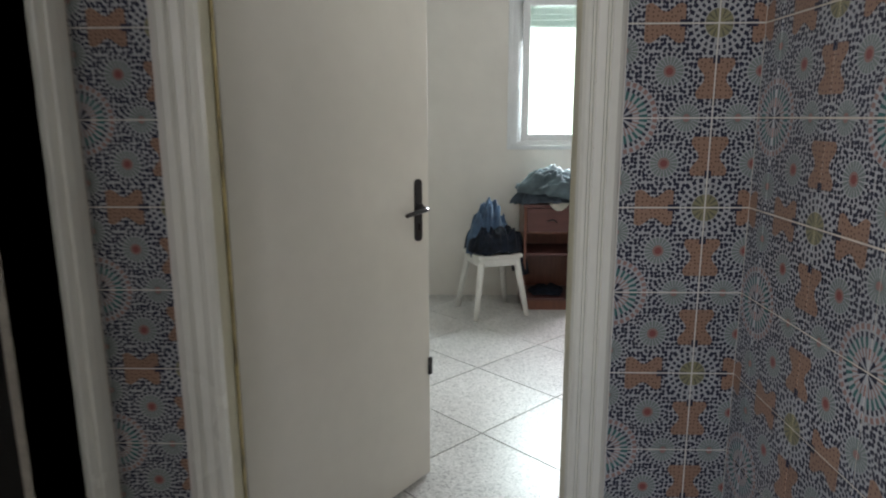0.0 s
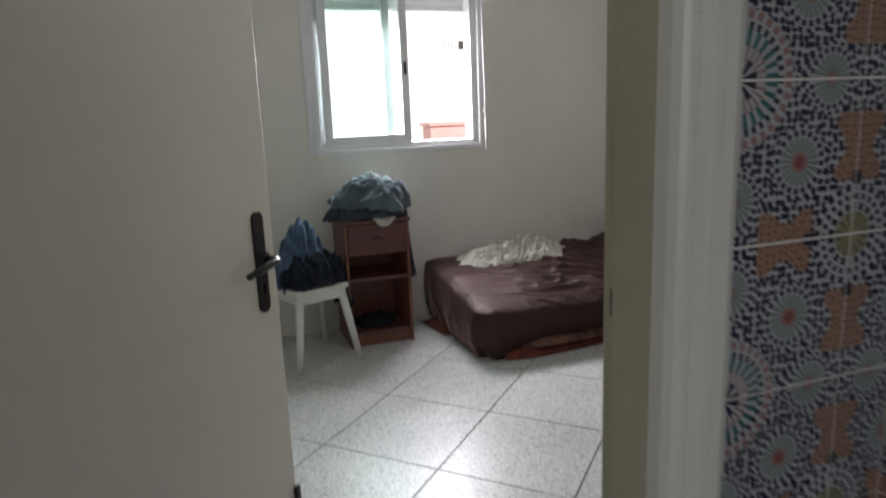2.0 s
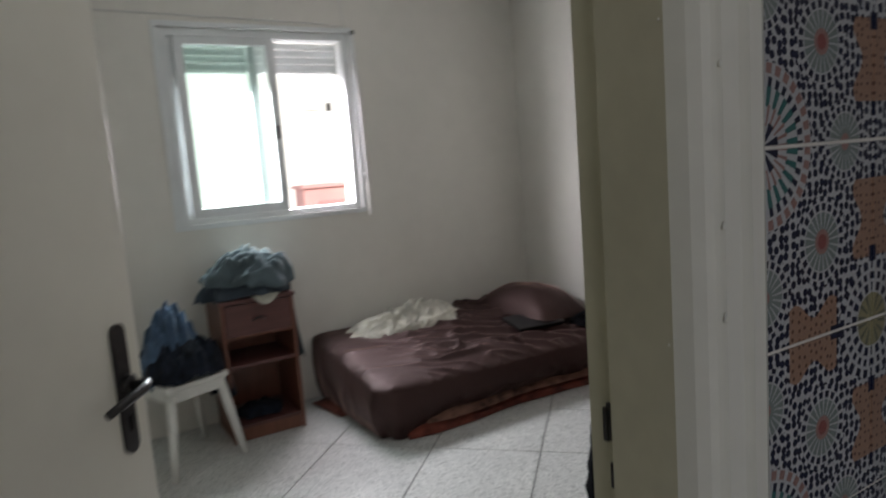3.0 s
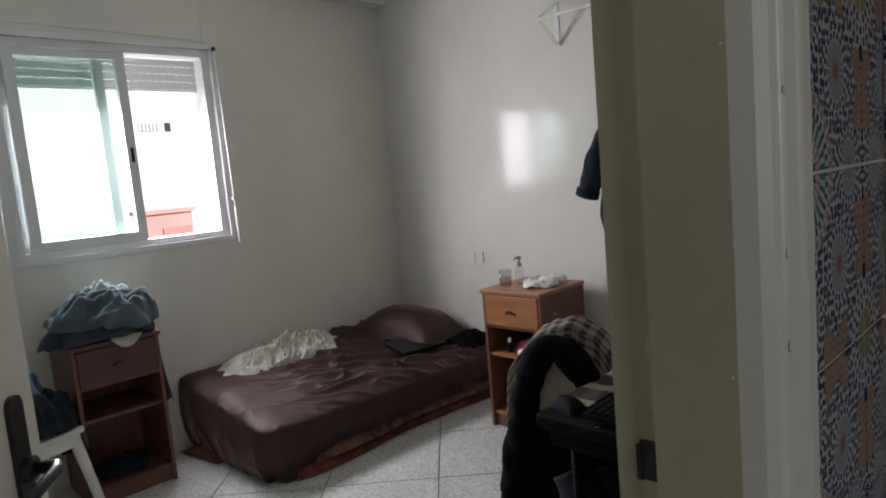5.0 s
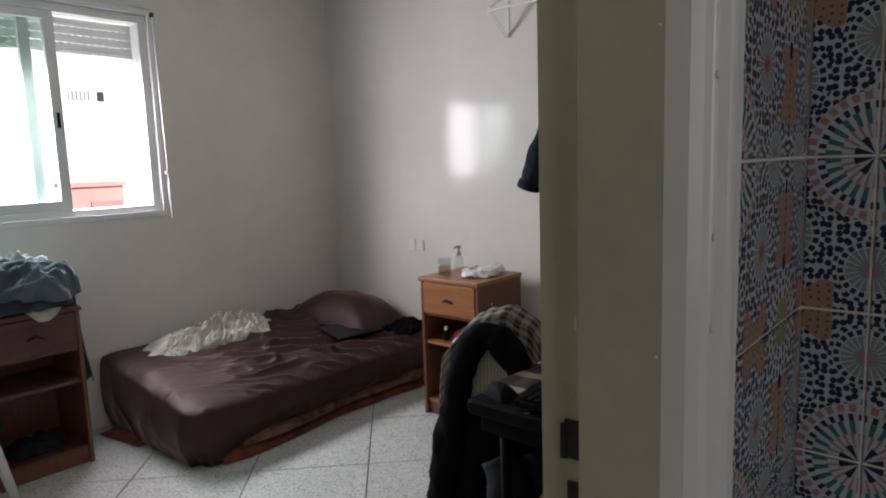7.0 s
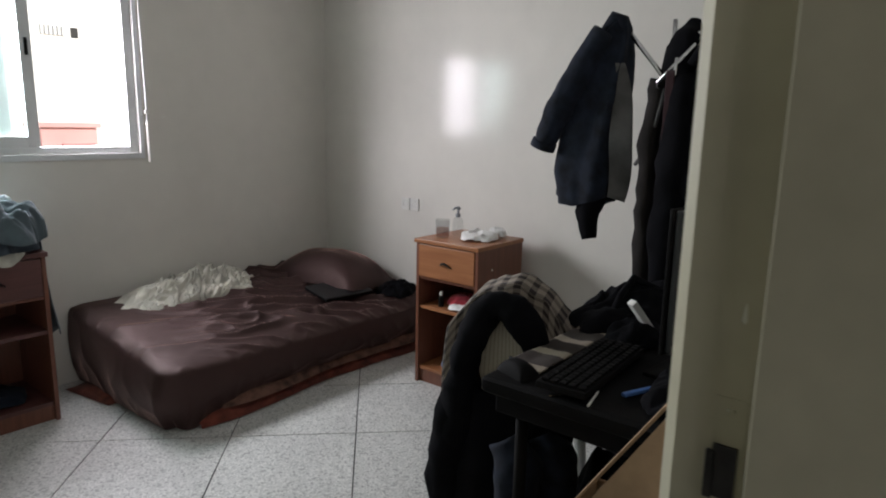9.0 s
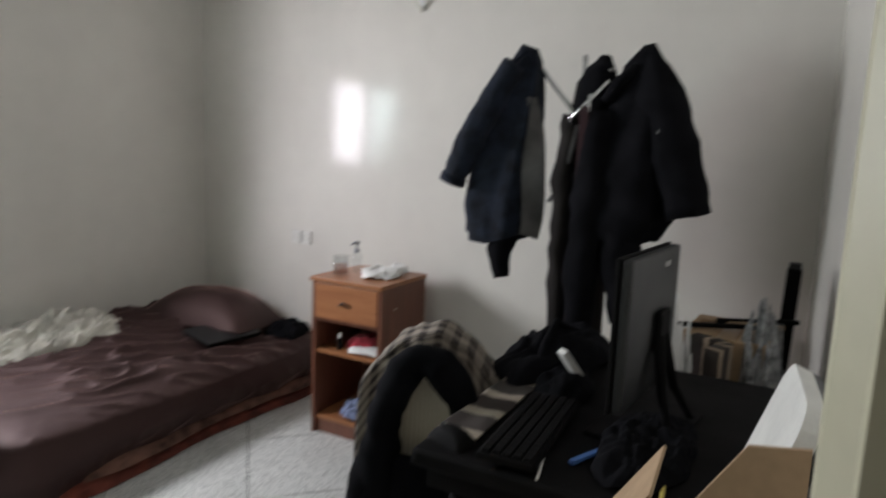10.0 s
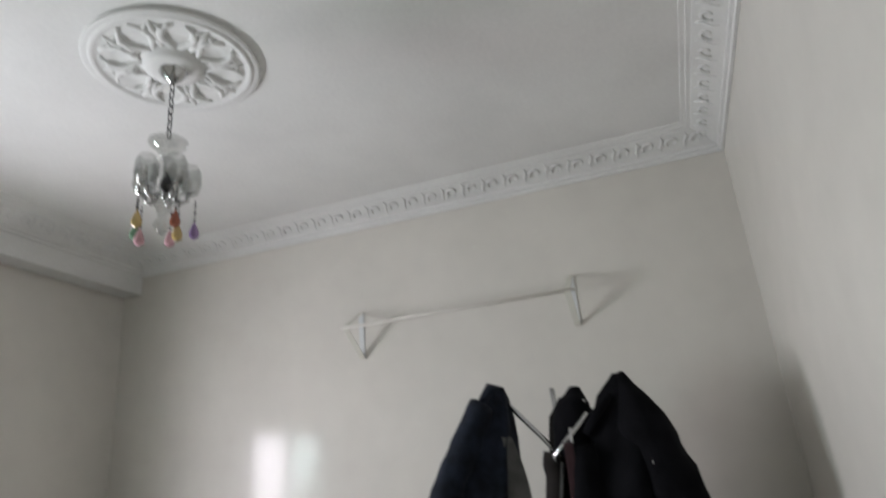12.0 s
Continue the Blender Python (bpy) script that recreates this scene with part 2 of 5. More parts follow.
    # large rosette
    r, a = q.polar(u, v, 1.0, 1.0)
    col = q.mix(q.do("LESS_THAN", r, 0.40), col, white)
    col = beads(col, r, a, 0.345, 0.395, 32, pink, -0.3)
    col = beads(col, r, a, 0.285, 0.33, 32, navy, 0.0, 1.6)
    col = beads(col, r, a, 0.19, 0.285, 24, green, 0.0)
    col = beads(col, r, a, 0.10, 0.20, 24, pink, 0.35, 1.6)
    col = beads(col, r, a, 0.0, 0.12, 8, navy, 0.0)
    # a little print wear, differing from tile to tile
    info = n.new("ShaderNodeObjectInfo")
    ns = n.new("ShaderNodeTexNoise")
    ns.inputs["Scale"].default_value = 60
    l.new(uv.outputs[0], ns.inputs["Vector"])
    hsv = n.new("ShaderNodeHueSaturation")
    l.new(q.do("MULTIPLY_ADD", info.outputs["Random"], 0.10, q.do("MULTIPLY_ADD", ns.outputs["Fac"], 0.25, 0.56)), hsv.inputs["Value"])
    l.new(col, hsv.inputs["Color"])
    l.new(hsv.outputs["Color"], b.inputs["Base Color"])
    b.inputs["Roughness"].default_value = 0.30
    bp = n.new("ShaderNodeBump")
    bp.inputs["Strength"].default_value, bp.inputs["Distance"].default_value = 0.1, 0.002
    l.new(ns.outputs["Fac"], bp.inputs["Height"])
    l.new(bp.outputs["Normal"], b.inputs["Normal"])
    return m


ZELLIGE = zellige()


def terrazzo():
    m = bpy.data.materials.new("grey_terrazzo")
    m.use_nodes = True
    q = Maths(m)
    n, l = q.n, q.l
    b = n["Principled BSDF"]
    geo = n.new("ShaderNodeNewGeometry")
    pos = geo.outputs["Position"]
    v1, v2, ns = n.new("ShaderNodeTexVoronoi"), n.new("ShaderNodeTexVoronoi"), n.new("ShaderNodeTexNoise")
    v1.inputs["Scale"].default_value, v2.inputs["Scale"].default_value = 120, 240
    ns.inputs["Scale"].default_value, ns.inputs["Detail"].default_value = 2.2, 5
    for k in (v1, v2, ns):
        l.new(pos, k.inputs["Vector"])
    sp = n.new("ShaderNodeSeparateXYZ")
    l.new(v1.outputs["Color"], sp.inputs[0])
    chips = q.mix(q.do("GREATER_THAN", sp.outputs[0], 0.62), (0.49, 0.495, 0.475), (0.58, 0.58, 0.555))
    chips = q.mix(q.do("LESS_THAN", sp.outputs[1], 0.13), chips, (0.29, 0.295, 0.285))
    sp2 = n.new("ShaderNodeSeparateXYZ")
    l.new(v2.outputs["Color"], sp2.inputs[0])
    chips = q.mix(q.do("LESS_THAN", sp2.outputs[0], 0.2), chips, (0.36, 0.365, 0.35))
    info = n.new("ShaderNodeObjectInfo")
    hsv = n.new("ShaderNodeHueSaturation")
    l.new(q.do("ADD", q.do("MULTIPLY", ns.outputs["Fac"], 0.5), q.do("MULTIPLY_ADD", info.outputs["Random"], 0.08, 0.82)), hsv.inputs["Value"])
    l.new(chips, hsv.inputs["Color"])
    l.new(hsv.outputs["Color"], b.inputs["Base Color"])
    l.new(q.do("MULTIPLY_ADD", ns.outputs["Fac"], 0.25, 0.22), b.inputs["Roughness"])
    bp = n.new("ShaderNodeBump")
    bp.inputs["Strength"].default_value, bp.inputs["Distance"].default_value = 0.10, 0.002
    l.new(v1.outputs["Distance"], bp.inputs["Height"])
    l.new(bp.outputs["Normal"], b.inputs["Normal"])
    return m


TERRAZZO = terrazzo()


def plaid():
    m = bpy.data.materials.new("brown_plaid_flannel")
    m.use_nodes = True
    q = Maths(m)
    n, l = q.n, q.l
    b = n["Principled BSDF"]
    uv, sep = n.new("ShaderNodeUVMap"), n.new("ShaderNodeSeparateXYZ")
    l.new(uv.outputs[0], sep.inputs[0])
    s1 = q.do("GREATER_THAN", q.do("SINE", q.do("MULTIPLY", sep.outputs[0], 58.0)), 0.1)
    s2 = q.do("GREATER_THAN", q.do("SINE", q.do("MULTIPLY", sep.outputs[1], 50.0)), 0.1)
    t = q.do("MULTIPLY", q.do("ADD", s1, s2), 0.5)
    col = q.mix(t, (0.26, 0.22, 0.18), (0.022, 0.015, 0.013))
    l.new(col, b.inputs["Base Color"])
    b.inputs["Roughness"].default_value = 0.95
    return m


PLAID = plaid()

# ---- building helpers ----
def part(name, bm, material, parent=None, label="", smooth=False):
    """Links a bmesh as one mesh object, under parent if given."""
    me = bpy.data.meshes.new(name)
    bm.normal_update()
    if smooth:
        for f in bm.faces:
            f.smooth = True
    bm.to_mesh(me)
    bm.free()
    for k in material if isinstance(material, (list, tuple)) else (material,):
        me.materials.append(k)
    ob = new(name, me)
    if parent:
        ob.parent = parent
    if label:
        ob["label"] = label
    return ob


def thing(name, m, label, category, group="", kind=""):
    """An Empty at the base of a thing."""
    ob = new(name)
    ob.empty_display_size = 0.1
    ob.matrix_basis = m
    return tagged(ob, label, category, group, kind)


def box(bm, x0, y0, z0, x1, y1, z1, bevel=0.0, seg=2):
    r = bmesh.ops.create_cube(bm, size=1.0, matrix=Matrix.LocRotScale(((x0 + x1) / 2, (y0 + y1) / 2, (z0 + z1) / 2), None, (abs(x1 - x0), abs(y1 - y0), abs(z1 - z0))))
    if bevel:
        vs = set(r["verts"])
        es = [e for e in bm.edges if e.verts[0] in vs and e.verts[1] in vs]
        bmesh.ops.bevel(bm, geom=es, offset=bevel, segments=seg, affect="EDGES", profile=0.6)
    return bm


def boxes(*rows, bevel=0.0, seg=2):
    bm = bmesh.new()
    for r in rows:
        box(bm, *r, bevel=bevel, seg=seg)
    return bm


def tube(bm, pts, r, seg=10, close=True):
    """A round bar along points; r a radius or one for each point."""
    rings = []
    pts = [Vector(p) for p in pts]
    for i, p in enumerate(pts):
        d = (pts[min(i + 1, len(pts) - 1)] - pts[max(i - 1, 0)]).normalized()
        a = d.orthogonal().normalized() if not rings else (ref - d * ref.dot(d)).normalized()
        ref, b = a, d.cross(a)
        rr = r[i] if isinstance(r, (list, tuple)) else r
        rings.append([bm.verts.new(p + (a * math.cos(k * math.tau / seg) + b * math.sin(k * math.tau / seg)) * rr) for k in range(seg)])
    for q, w in zip(rings, rings[1:]):
        for k in range(seg):
            bm.faces.new((q[k], q[(k + 1) % seg], w[(k + 1) % seg], w[k]))
    if close:
        bm.faces.new(rings[0][::-1])
        bm.faces.new(rings[-1])
    return bm


def lathe(bm, profile, centre=(0, 0, 0), seg=24):
    """A turned shape from (radius, height) pairs round the z axis."""
    c = Vector(centre)
    rings = [[bm.verts.new(c + Vector((r * math.cos(k * math.tau / seg), r * math.sin(k * math.tau / seg), z))) for k in range(seg)] for r, z in profile]
    for q, w in zip(rings, rings[1:]):
        for k in range(seg):
            bm.faces.new((q[k], q[(k + 1) % seg], w[(k + 1) % seg], w[k]))
    bm.faces.new(rings[0][::-1])
    bm.faces.new(rings[-1])
    return bm


def surface(nu, nv, f, thick=0.0, uv=1.0):
    """A sheet from f(u, v), thickened downwards along its normals."""
    bm = bmesh.new()
    lay = bm.loops.layers.uv.new("UVMap")
    vs = [[bm.verts.new(f(i / nu, j / nv)) for j in range(nv + 1)] for i in range(nu + 1)]
    for i in range(nu):
        for j in range(nv):
            fc = bm.faces.new((vs[i][j], vs[i + 1][j], vs[i + 1][j + 1], vs[i][j + 1]))
            for lp, (a, b) in zip(fc.loops, ((i, j), (i + 1, j), (i + 1, j + 1), (i, j + 1))):
                lp[lay].uv = (a / nu * uv, b / nv * uv)
    if thick:
        bm.normal_update()
        bmesh.ops.solidify(bm, geom=bm.faces[:], thickness=thick)
    return bm


def nz(x, y, z=0.0, s=1.0):
    return noise.noise(Vector((x * s, y * s, z * s)))


def ridged(x, y, z=0.0, s=1.0):
    return 1 - 2 * abs(noise.noise(Vector((x * s, y * s, z * s))))


def structure(name, bm, material, label, smooth=False):
    return tagged(part(name, bm, material, None, smooth=smooth), label, "", "", "structure")


# the plan: door wall, room, hall
DOOR_L, DOOR_R, DOOR_TOP = 0.17, 1.042, 2.06
Y_OUT, Y_IN, Y_FR = 2.16, 2.28, 2.345
X_R, Y_W, X_L, CEIL = 3.59, 5.71, -0.45, 2.90
HALL_R, HALL_L, HALL_S = 1.42, -0.10, -0.70
WX0, WX1, WZ0, WZ1 = 1.14, 2.275, 1.19, 2.30

# ---- setting ----
structure("floor", boxes((HALL_L - 1.5, HALL_S - 0.2, -0.15, X_R + 0.2, Y_W + 0.25, -0.004)), DARKGROUT, "grey cement bed under the terrazzo tiles")
structure("ceiling", boxes((HALL_L - 1.5, HALL_S - 0.2, CEIL, X_R + 0.2, Y_W + 0.25, CEIL + 0.15)), PLASTER, "white painted plaster ceiling of room and hall")
structure("wall_east", boxes((X_R, Y_OUT, 0, X_R + 0.2, Y_W + 0.25, CEIL)), WALL, "glossy cream painted bedroom wall")
structure("wall_west", boxes((X_L - 0.2, Y_IN, 0, X_L, Y_W + 0.25, CEIL)), WALL, "glossy cream painted bedroom wall")
structure("wall_window", boxes((X_L, Y_W, 0, WX0, Y_W + 0.25, CEIL), (WX1, Y_W, 0, X_R, Y_W + 0.25, CEIL),
                               (WX0, Y_W, 0, WX1, Y_W + 0.25, WZ0), (WX0, Y_W, WZ1, WX1, Y_W + 0.25, CEIL)), WALL, "glossy cream painted wall with the window opening")
T = 0.002
structure("wall_door", boxes((X_L - 0.2, Y_OUT + T, 0, DOOR_L - 0.03, Y_IN, CEIL), (DOOR_R + 0.03, Y_OUT + T, 0, X_R, Y_IN, CEIL),
                             (DOOR_L - 0.03, Y_OUT + T, DOOR_TOP + 0.03, DOOR_R + 0.03, Y_IN, CEIL)), WALL, "cream painted wall with the bedroom doorway")
structure("wall_hall_east", boxes((HALL_R + T, HALL_S, 0, HALL_R + 0.15, Y_OUT + T, CEIL)), GROUT, "hall wall behind the mosaic tiles")
D0, D1 = 1.15, 2.02
# the opening from y -0.60 to 0.75 is unseen, added for the hall fill
structure("wall_hall_west", boxes((HALL_L - 0.15, D1, 0, HALL_L - T, Y_OUT + T, CEIL), (HALL_L - 0.15, HALL_S, 0, HALL_L - T, -0.60, CEIL), (HALL_L - 0.15, 0.75, 0, HALL_L - T, D0, CEIL),
                                  (HALL_L - 0.15, -0.60, 0, HALL_L - T, 0.75, 0.9), (HALL_L - 0.15, -0.60, 2.3, HALL_L - T, 0.75, CEIL), (HALL_L - 0.15, D0, DOOR_TOP, HALL_L - T, D1, CEIL)),
          GROUT, "hall wall with the dark side doorway")
structure("wall_hall_south", boxes((HALL_L - 0.15, HALL_S - 0.2, 0, HALL_R + 0.15, HALL_S, CEIL)), WALL, "cream wall at the back of the hall")
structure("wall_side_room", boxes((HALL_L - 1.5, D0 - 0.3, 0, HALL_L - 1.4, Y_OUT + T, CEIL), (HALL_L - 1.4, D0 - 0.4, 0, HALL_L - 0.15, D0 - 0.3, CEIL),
                                  (HALL_L - 1.4, Y_OUT + T - 0.02, 0, HALL_L - 0.15, Y_OUT + T, CEIL)), DARKROOM, "walls of the side room, coloured near-black for its darkness")

# plaster beam over the window and the cornice round the ceiling
structure("beam", boxes((X_L, Y_W - 0.13, 2.685, X_R, Y_W, CEIL), bevel=0.004), PLASTER, "white plaster beam above the window")


def cornice(name, p, q, inward):
    """A moulded cornice from p to q; inward is the way into the room."""
    p, q, w = Vector(p), Vector(q), Vector(inward)
    d = (q - p)
    prof = ((0.0, 0.105), (0.012, 0.105), (0.014, 0.090), (0.026, 0.086), (0.026, 0.074), (0.040, 0.066), (0.072, 0.050), (0.100, 0.034), (0.128, 0.022), (0.128, 0.016),
            (0.146, 0.014), (0.148, 0.008), (0.166, 0.006), (0.168, 0.0))
    bm = bmesh.new()
    lines = []
    for a, z in prof:
        ends = []
        for end, s in ((p, 1), (q, -1)):
            ends.append(bm.verts.new(end + w * a + d.normalized() * a * s * 1.0 - Vector((0, 0, z))))
        lines.append(ends)
    for (a, b), (c, e) in zip(lines, lines[1:]):
        bm.faces.new((a, b, e, c))
    tr = structure(name, bm, PLASTER, "white moulded plaster cornice with raised scrolls")
    # raised scrolls along the cove
    n = int(d.length / 0.105)
    orn = bmesh.new()
    for i in range(1, n):
        c = p + d * (i / n)
        along = d.normalized()
        pts = []
        for k in range(9):
            t = k / 8
            ang = t * 4.9 - 0.6
            r = 0.030 * (1 - 0.55 * t)
            o = 0.082 + math.sin(ang) * r * 0.9
            pts.append(c + along * (math.cos(ang) * r) + w * o - Vector((0, 0, 0.047 - 0.42 * (o - 0.082))))
        tube(orn, pts, [0.007 * (1 - 0.4 * k / 8) for k in range(9)], 5)
        e = c + along * 0.05
        tube(orn, [e + w * (0.045 + 0.018 * k) - Vector((0, 0, 0.062 - 0.0085 * k)) + along * 0.008 * math.sin(k * 1.6) for k in range(5)], [0.003, 0.006, 0.007, 0.006, 0.003], 5)
    part("scroll_band", orn, PLASTER, tr, "raised plaster scroll ornament", smooth=True)
    return tr


cornice("cornice_east", (X_R, Y_IN, CEIL), (X_R, Y_W - 0.13, CEIL), (-1, 0, 0))
cornice("cornice_door", (X_L, Y_IN, CEIL), (X_R, Y_IN, CEIL), (0, 1, 0))
cornice("cornice_window", (X_L, Y_W - 0.13, CEIL), (X_R, Y_W - 0.13, CEIL), (0, -1, 0))
cornice("cornice_west", (X_L, Y_IN, CEIL), (X_L, Y_W - 0.13, CEIL), (1, 0, 0))


# ---- the doorway and its door ----
def casing(name, x, side, label):
    """Moulded architrave and jamb lining on one side; side +1 is the latch side."""
    s = side
    prof = ((0.052, 2.362), (0.028, 2.346), (0.022, 2.344), (0.020, 2.288), (-0.006, 2.282), (-0.008, 2.195), (-0.005, 2.174), (0.002, 2.164), (0.009, 2.160), (0.0125, 2.1645), (0.016, 2.160), (0.0195, 2.1645), (0.023, 2.159), (0.040, 2.155), (0.0435, 2.1595),
            (0.047, 2.154), (0.0505, 2.1595), (0.054, 2.153), (0.070, 2.152), (0.079, 2.156), (0.081, Y_OUT + 0.012), (0.081, 2.362))
    bm = bmesh.new()
    lo = [bm.verts.new((x + s * a, y, 0.0)) for a, y in prof]
    hi = [bm.verts.new((x + s * a, y, DOOR_TOP + 0.08)) for a, y in prof]
    for i in range(len(prof)):
        j = (i + 1) % len(prof)
        bm.faces.new((lo[i], lo[j], hi[j], hi[i]))
    bm.faces.new(lo)
    bm.faces.new(hi[::-1])
    bmesh.ops.recalc_face_normals(bm, faces=bm.faces[:])
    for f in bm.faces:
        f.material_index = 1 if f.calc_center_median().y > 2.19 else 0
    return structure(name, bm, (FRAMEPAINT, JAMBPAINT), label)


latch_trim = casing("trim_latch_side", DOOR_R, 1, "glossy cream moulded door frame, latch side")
_runs, _rng = bmesh.new(), random.Random(5)
for _x, _y, _n in ((0.0475, 2.158, 16), (0.0215, 2.160, 9), (-0.0065, 2.20, 7), (0.021, 2.300, 6)):
    for _k in range(_n):
        _z, _h = 0.35 + 1.65 * (_k + _rng.random()) / _n, _rng.uniform(0.006, 0.022)
        tube(_runs, [(DOOR_R + _x, _y, _z + _h * _q) for _q in (0.0, 0.15, 0.4, 1.0)], [0.0006, 0.0026, 0.0019, 0.0004], 6)
part("paint_runs", _runs, FRAMEPAINT, latch_trim, "dried runs of cream paint", smooth=True)
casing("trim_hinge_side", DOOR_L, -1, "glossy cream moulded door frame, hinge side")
structure("trim_hinge_gap", boxes((DOOR_L + 0.008, 2.262, 0.01, DOOR_L + 0.0105, 2.281, DOOR_TOP - 0.01)), mat("yellowed_paint_edge", (0.50, 0.40, 0.17), 0.5, vary=0.35, scale=12, bump=0.2), "yellowed paint along the hinge gap")
structure("trim_door_head", boxes((DOOR_L, 2.148, DOOR_TOP, DOOR_R, Y_FR, DOOR_TOP + 0.08), bevel=0.004), FRAMEPAINT, "glossy cream head of the door frame")
strike = thing("strike_plate", pose(DOOR_R + 0.0205, 2.302, 1.114), "dark worn metal strike plate on the door jamb", "strike plate")
part("plate", boxes((-0.0012, -0.012, -0.10, 0.0, 0.012, 0.055)), JAMBPAINT, strike)
part("latch_recess", boxes((-0.0045, -0.008, -0.028, -0.001, 0.010, 0.016)), BLACKMETAL, strike)
part("bolt_recess", boxes((-0.0045, -0.005, -0.085, -0.001, 0.007, -0.055)), BLACKMETAL, strike)
part("lip", boxes((-0.006, 0.008, -0.030, -0.001, 0.015, 0.010), bevel=0.001), BLACKMETAL, strike)
for _z in (0.045, -0.09):
    part("screw", lathe(bmesh.new(), ((0.0035, 0), (0.003, 0.002)), (-0.0015, 0, _z), 10), JAMBPAINT, strike)
side_frame = boxes((HALL_L - 0.13, D1, 0, HALL_L + 0.014, D1 + 0.11, DOOR_TOP + 0.1), (HALL_L - 0.13, D0 - 0.11, 0, HALL_L + 0.014, D0, DOOR_TOP + 0.1), (HALL_L - 0.13, D0, DOOR_TOP, HALL_L + 0.014, D1, DOOR_TOP + 0.1),
                   (HALL_L + 0.014, D1 + 0.03, 0, HALL_L + 0.022, D1 + 0.07, DOOR_TOP + 0.1), bevel=0.004)
structure("trim_side_door", side_frame, FRAMEPAINT, "cream painted frame of the dark side doorway")

DW, DT = 0.85, 0.038
door = thing("door_1", pose(DOOR_L - 0.012, Y_FR + 0.002, 0, 0, 0, 55.0), "plain cream painted flush bedroom door standing ajar", "door", kind="structure")
part("leaf", boxes((0, 0, 0.012, DW, DT, DOOR_TOP - 0.006), bevel=0.003), DOORPAINT, door)
for _y, _s in ((-0.0, -1), (DT, 1)):
    bm = bmesh.new()
    box(bm, DW - 0.083, _y, 0.965, DW - 0.045, _y + _s * 0.007, 1.19)
    bmesh.ops.bevel(bm, geom=[e for e in bm.edges if abs(e.verts[0].co.y - e.verts[1].co.y) > 0.005], offset=0.017, segments=5, affect="EDGES", profile=0.5)
    lathe(bm, ((0.018, -0.0), (0.018, 0.012), (0.013, 0.014)), (0, 0, 0), 14)
    h = part("handle_plate", bm, BLACKMETAL, door, "dark bronze door handle plate")
    me = h.data
    for v in me.vertices:
        if abs(v.co.x) < 0.03 and abs(v.co.z) < 0.03 and abs(v.co.y) < 0.03:
            x, y, z = v.co
            v.co = (DW - 0.064 + x, _y + _s * (0.006 + z), 1.085 + y)
    lv = bmesh.new()
    tube(lv, [(DW - 0.064, _y + _s * 0.006, 1.085), (DW - 0.064, _y + _s * 0.045, 1.085), (DW - 0.085, _y + _s * 0.052, 1.085), (DW - 0.14, _y + _s * 0.050, 1.080), (DW - 0.18, _y + _s * 0.046, 1.074)], [0.009, 0.009, 0.009, 0.008, 0.007], 10)
    part("lever", lv, BLACKMETAL, h, smooth=True)
    part("keyhole", boxes((DW - 0.067, _y + _s * 0.0065, 1.005, DW - 0.061, _y + _s * 0.0085, 1.03)), BLACKPLASTIC, h)
part("low_catch", boxes((DW - 0.012, -0.010, 0.43, DW + 0.006, 0.0, 0.50), (DW, 0.004, 0.44, DW + 0.012, 0.018, 0.475), bevel=0.003), BLACKMETAL, door, "small dark catch low on the door edge")
part("latch_bolt", boxes((DW, 0.012, 1.075, DW + 0.010, 0.026, 1.095), bevel=0.003), CHROME, door)
part("lock_face", boxes((DW - 0.001, 0.008, 0.98, DW + 0.0015, 0.030, 1.17)), CHROME, door)
for _z in (0.25, 1.05, 1.85):
    part("hinge", lathe(bmesh.new(), ((0.007, -0.05), (0.007, 0.05)), (-0.003, DT + 0.003, _z), 10), FRAMEPAINT, door)

# ---- window ----
window = thing("window_1", pose(0, 0, 0), "white aluminium sliding window, one half slid open", "window", kind="structure")
FR = 0.05
part("window_frame", boxes((WX0, Y_W + 0.015, WZ0, WX0 + FR, Y_W + 0.115, WZ1), (WX1 - 0.047, Y_W + 0.015, WZ0, WX1, Y_W + 0.115, WZ1),
                           (WX0 + FR, Y_W + 0.015, WZ0, WX1 - 0.047, Y_W + 0.115, WZ0 + 0.035), (WX0 + FR, Y_W + 0.015, WZ1 - 0.045, WX1 - 0.047, Y_W + 0.115, WZ1), bevel=0.002), ALU, window)
part("trim", boxes((WX0 - 0.03, Y_W - 0.008, WZ0 - 0.03, WX0, Y_W + 0.012, WZ1 + 0.03), (WX1, Y_W - 0.008, WZ0 - 0.03, WX1 + 0.022, Y_W + 0.012, WZ1 + 0.03),
                   (WX0, Y_W - 0.008, WZ0 - 0.03, WX1, Y_W + 0.012, WZ0), (WX0, Y_W - 0.008, WZ1, WX1, Y_W + 0.012, WZ1 + 0.03), bevel=0.002), ALU, window)


def sash(x0, x1, y0, y1):
    z0, z1, w = WZ0 + 0.035, WZ1 - 0.045, 0.052
    s = part("sash", boxes((x0, y0, z0, x0 + w, y1, z1), (x1 - w, y0, z0, x1, y1, z1), (x0 + w, y0, z0, x1 - w, y1, z0 + w), (x0 + w, y0, z1 - w * 0.8, x1 - w, y1, z1), bevel=0.002), ALU, window)
    g = part("pane", boxes((x0 + w, (y0 + y1) / 2 - 0.003, z0 + w, x1 - w, (y0 + y1) / 2 + 0.003, z1 - w * 0.8)), GREENGLASS, s, "green tinted window pane")
    return s


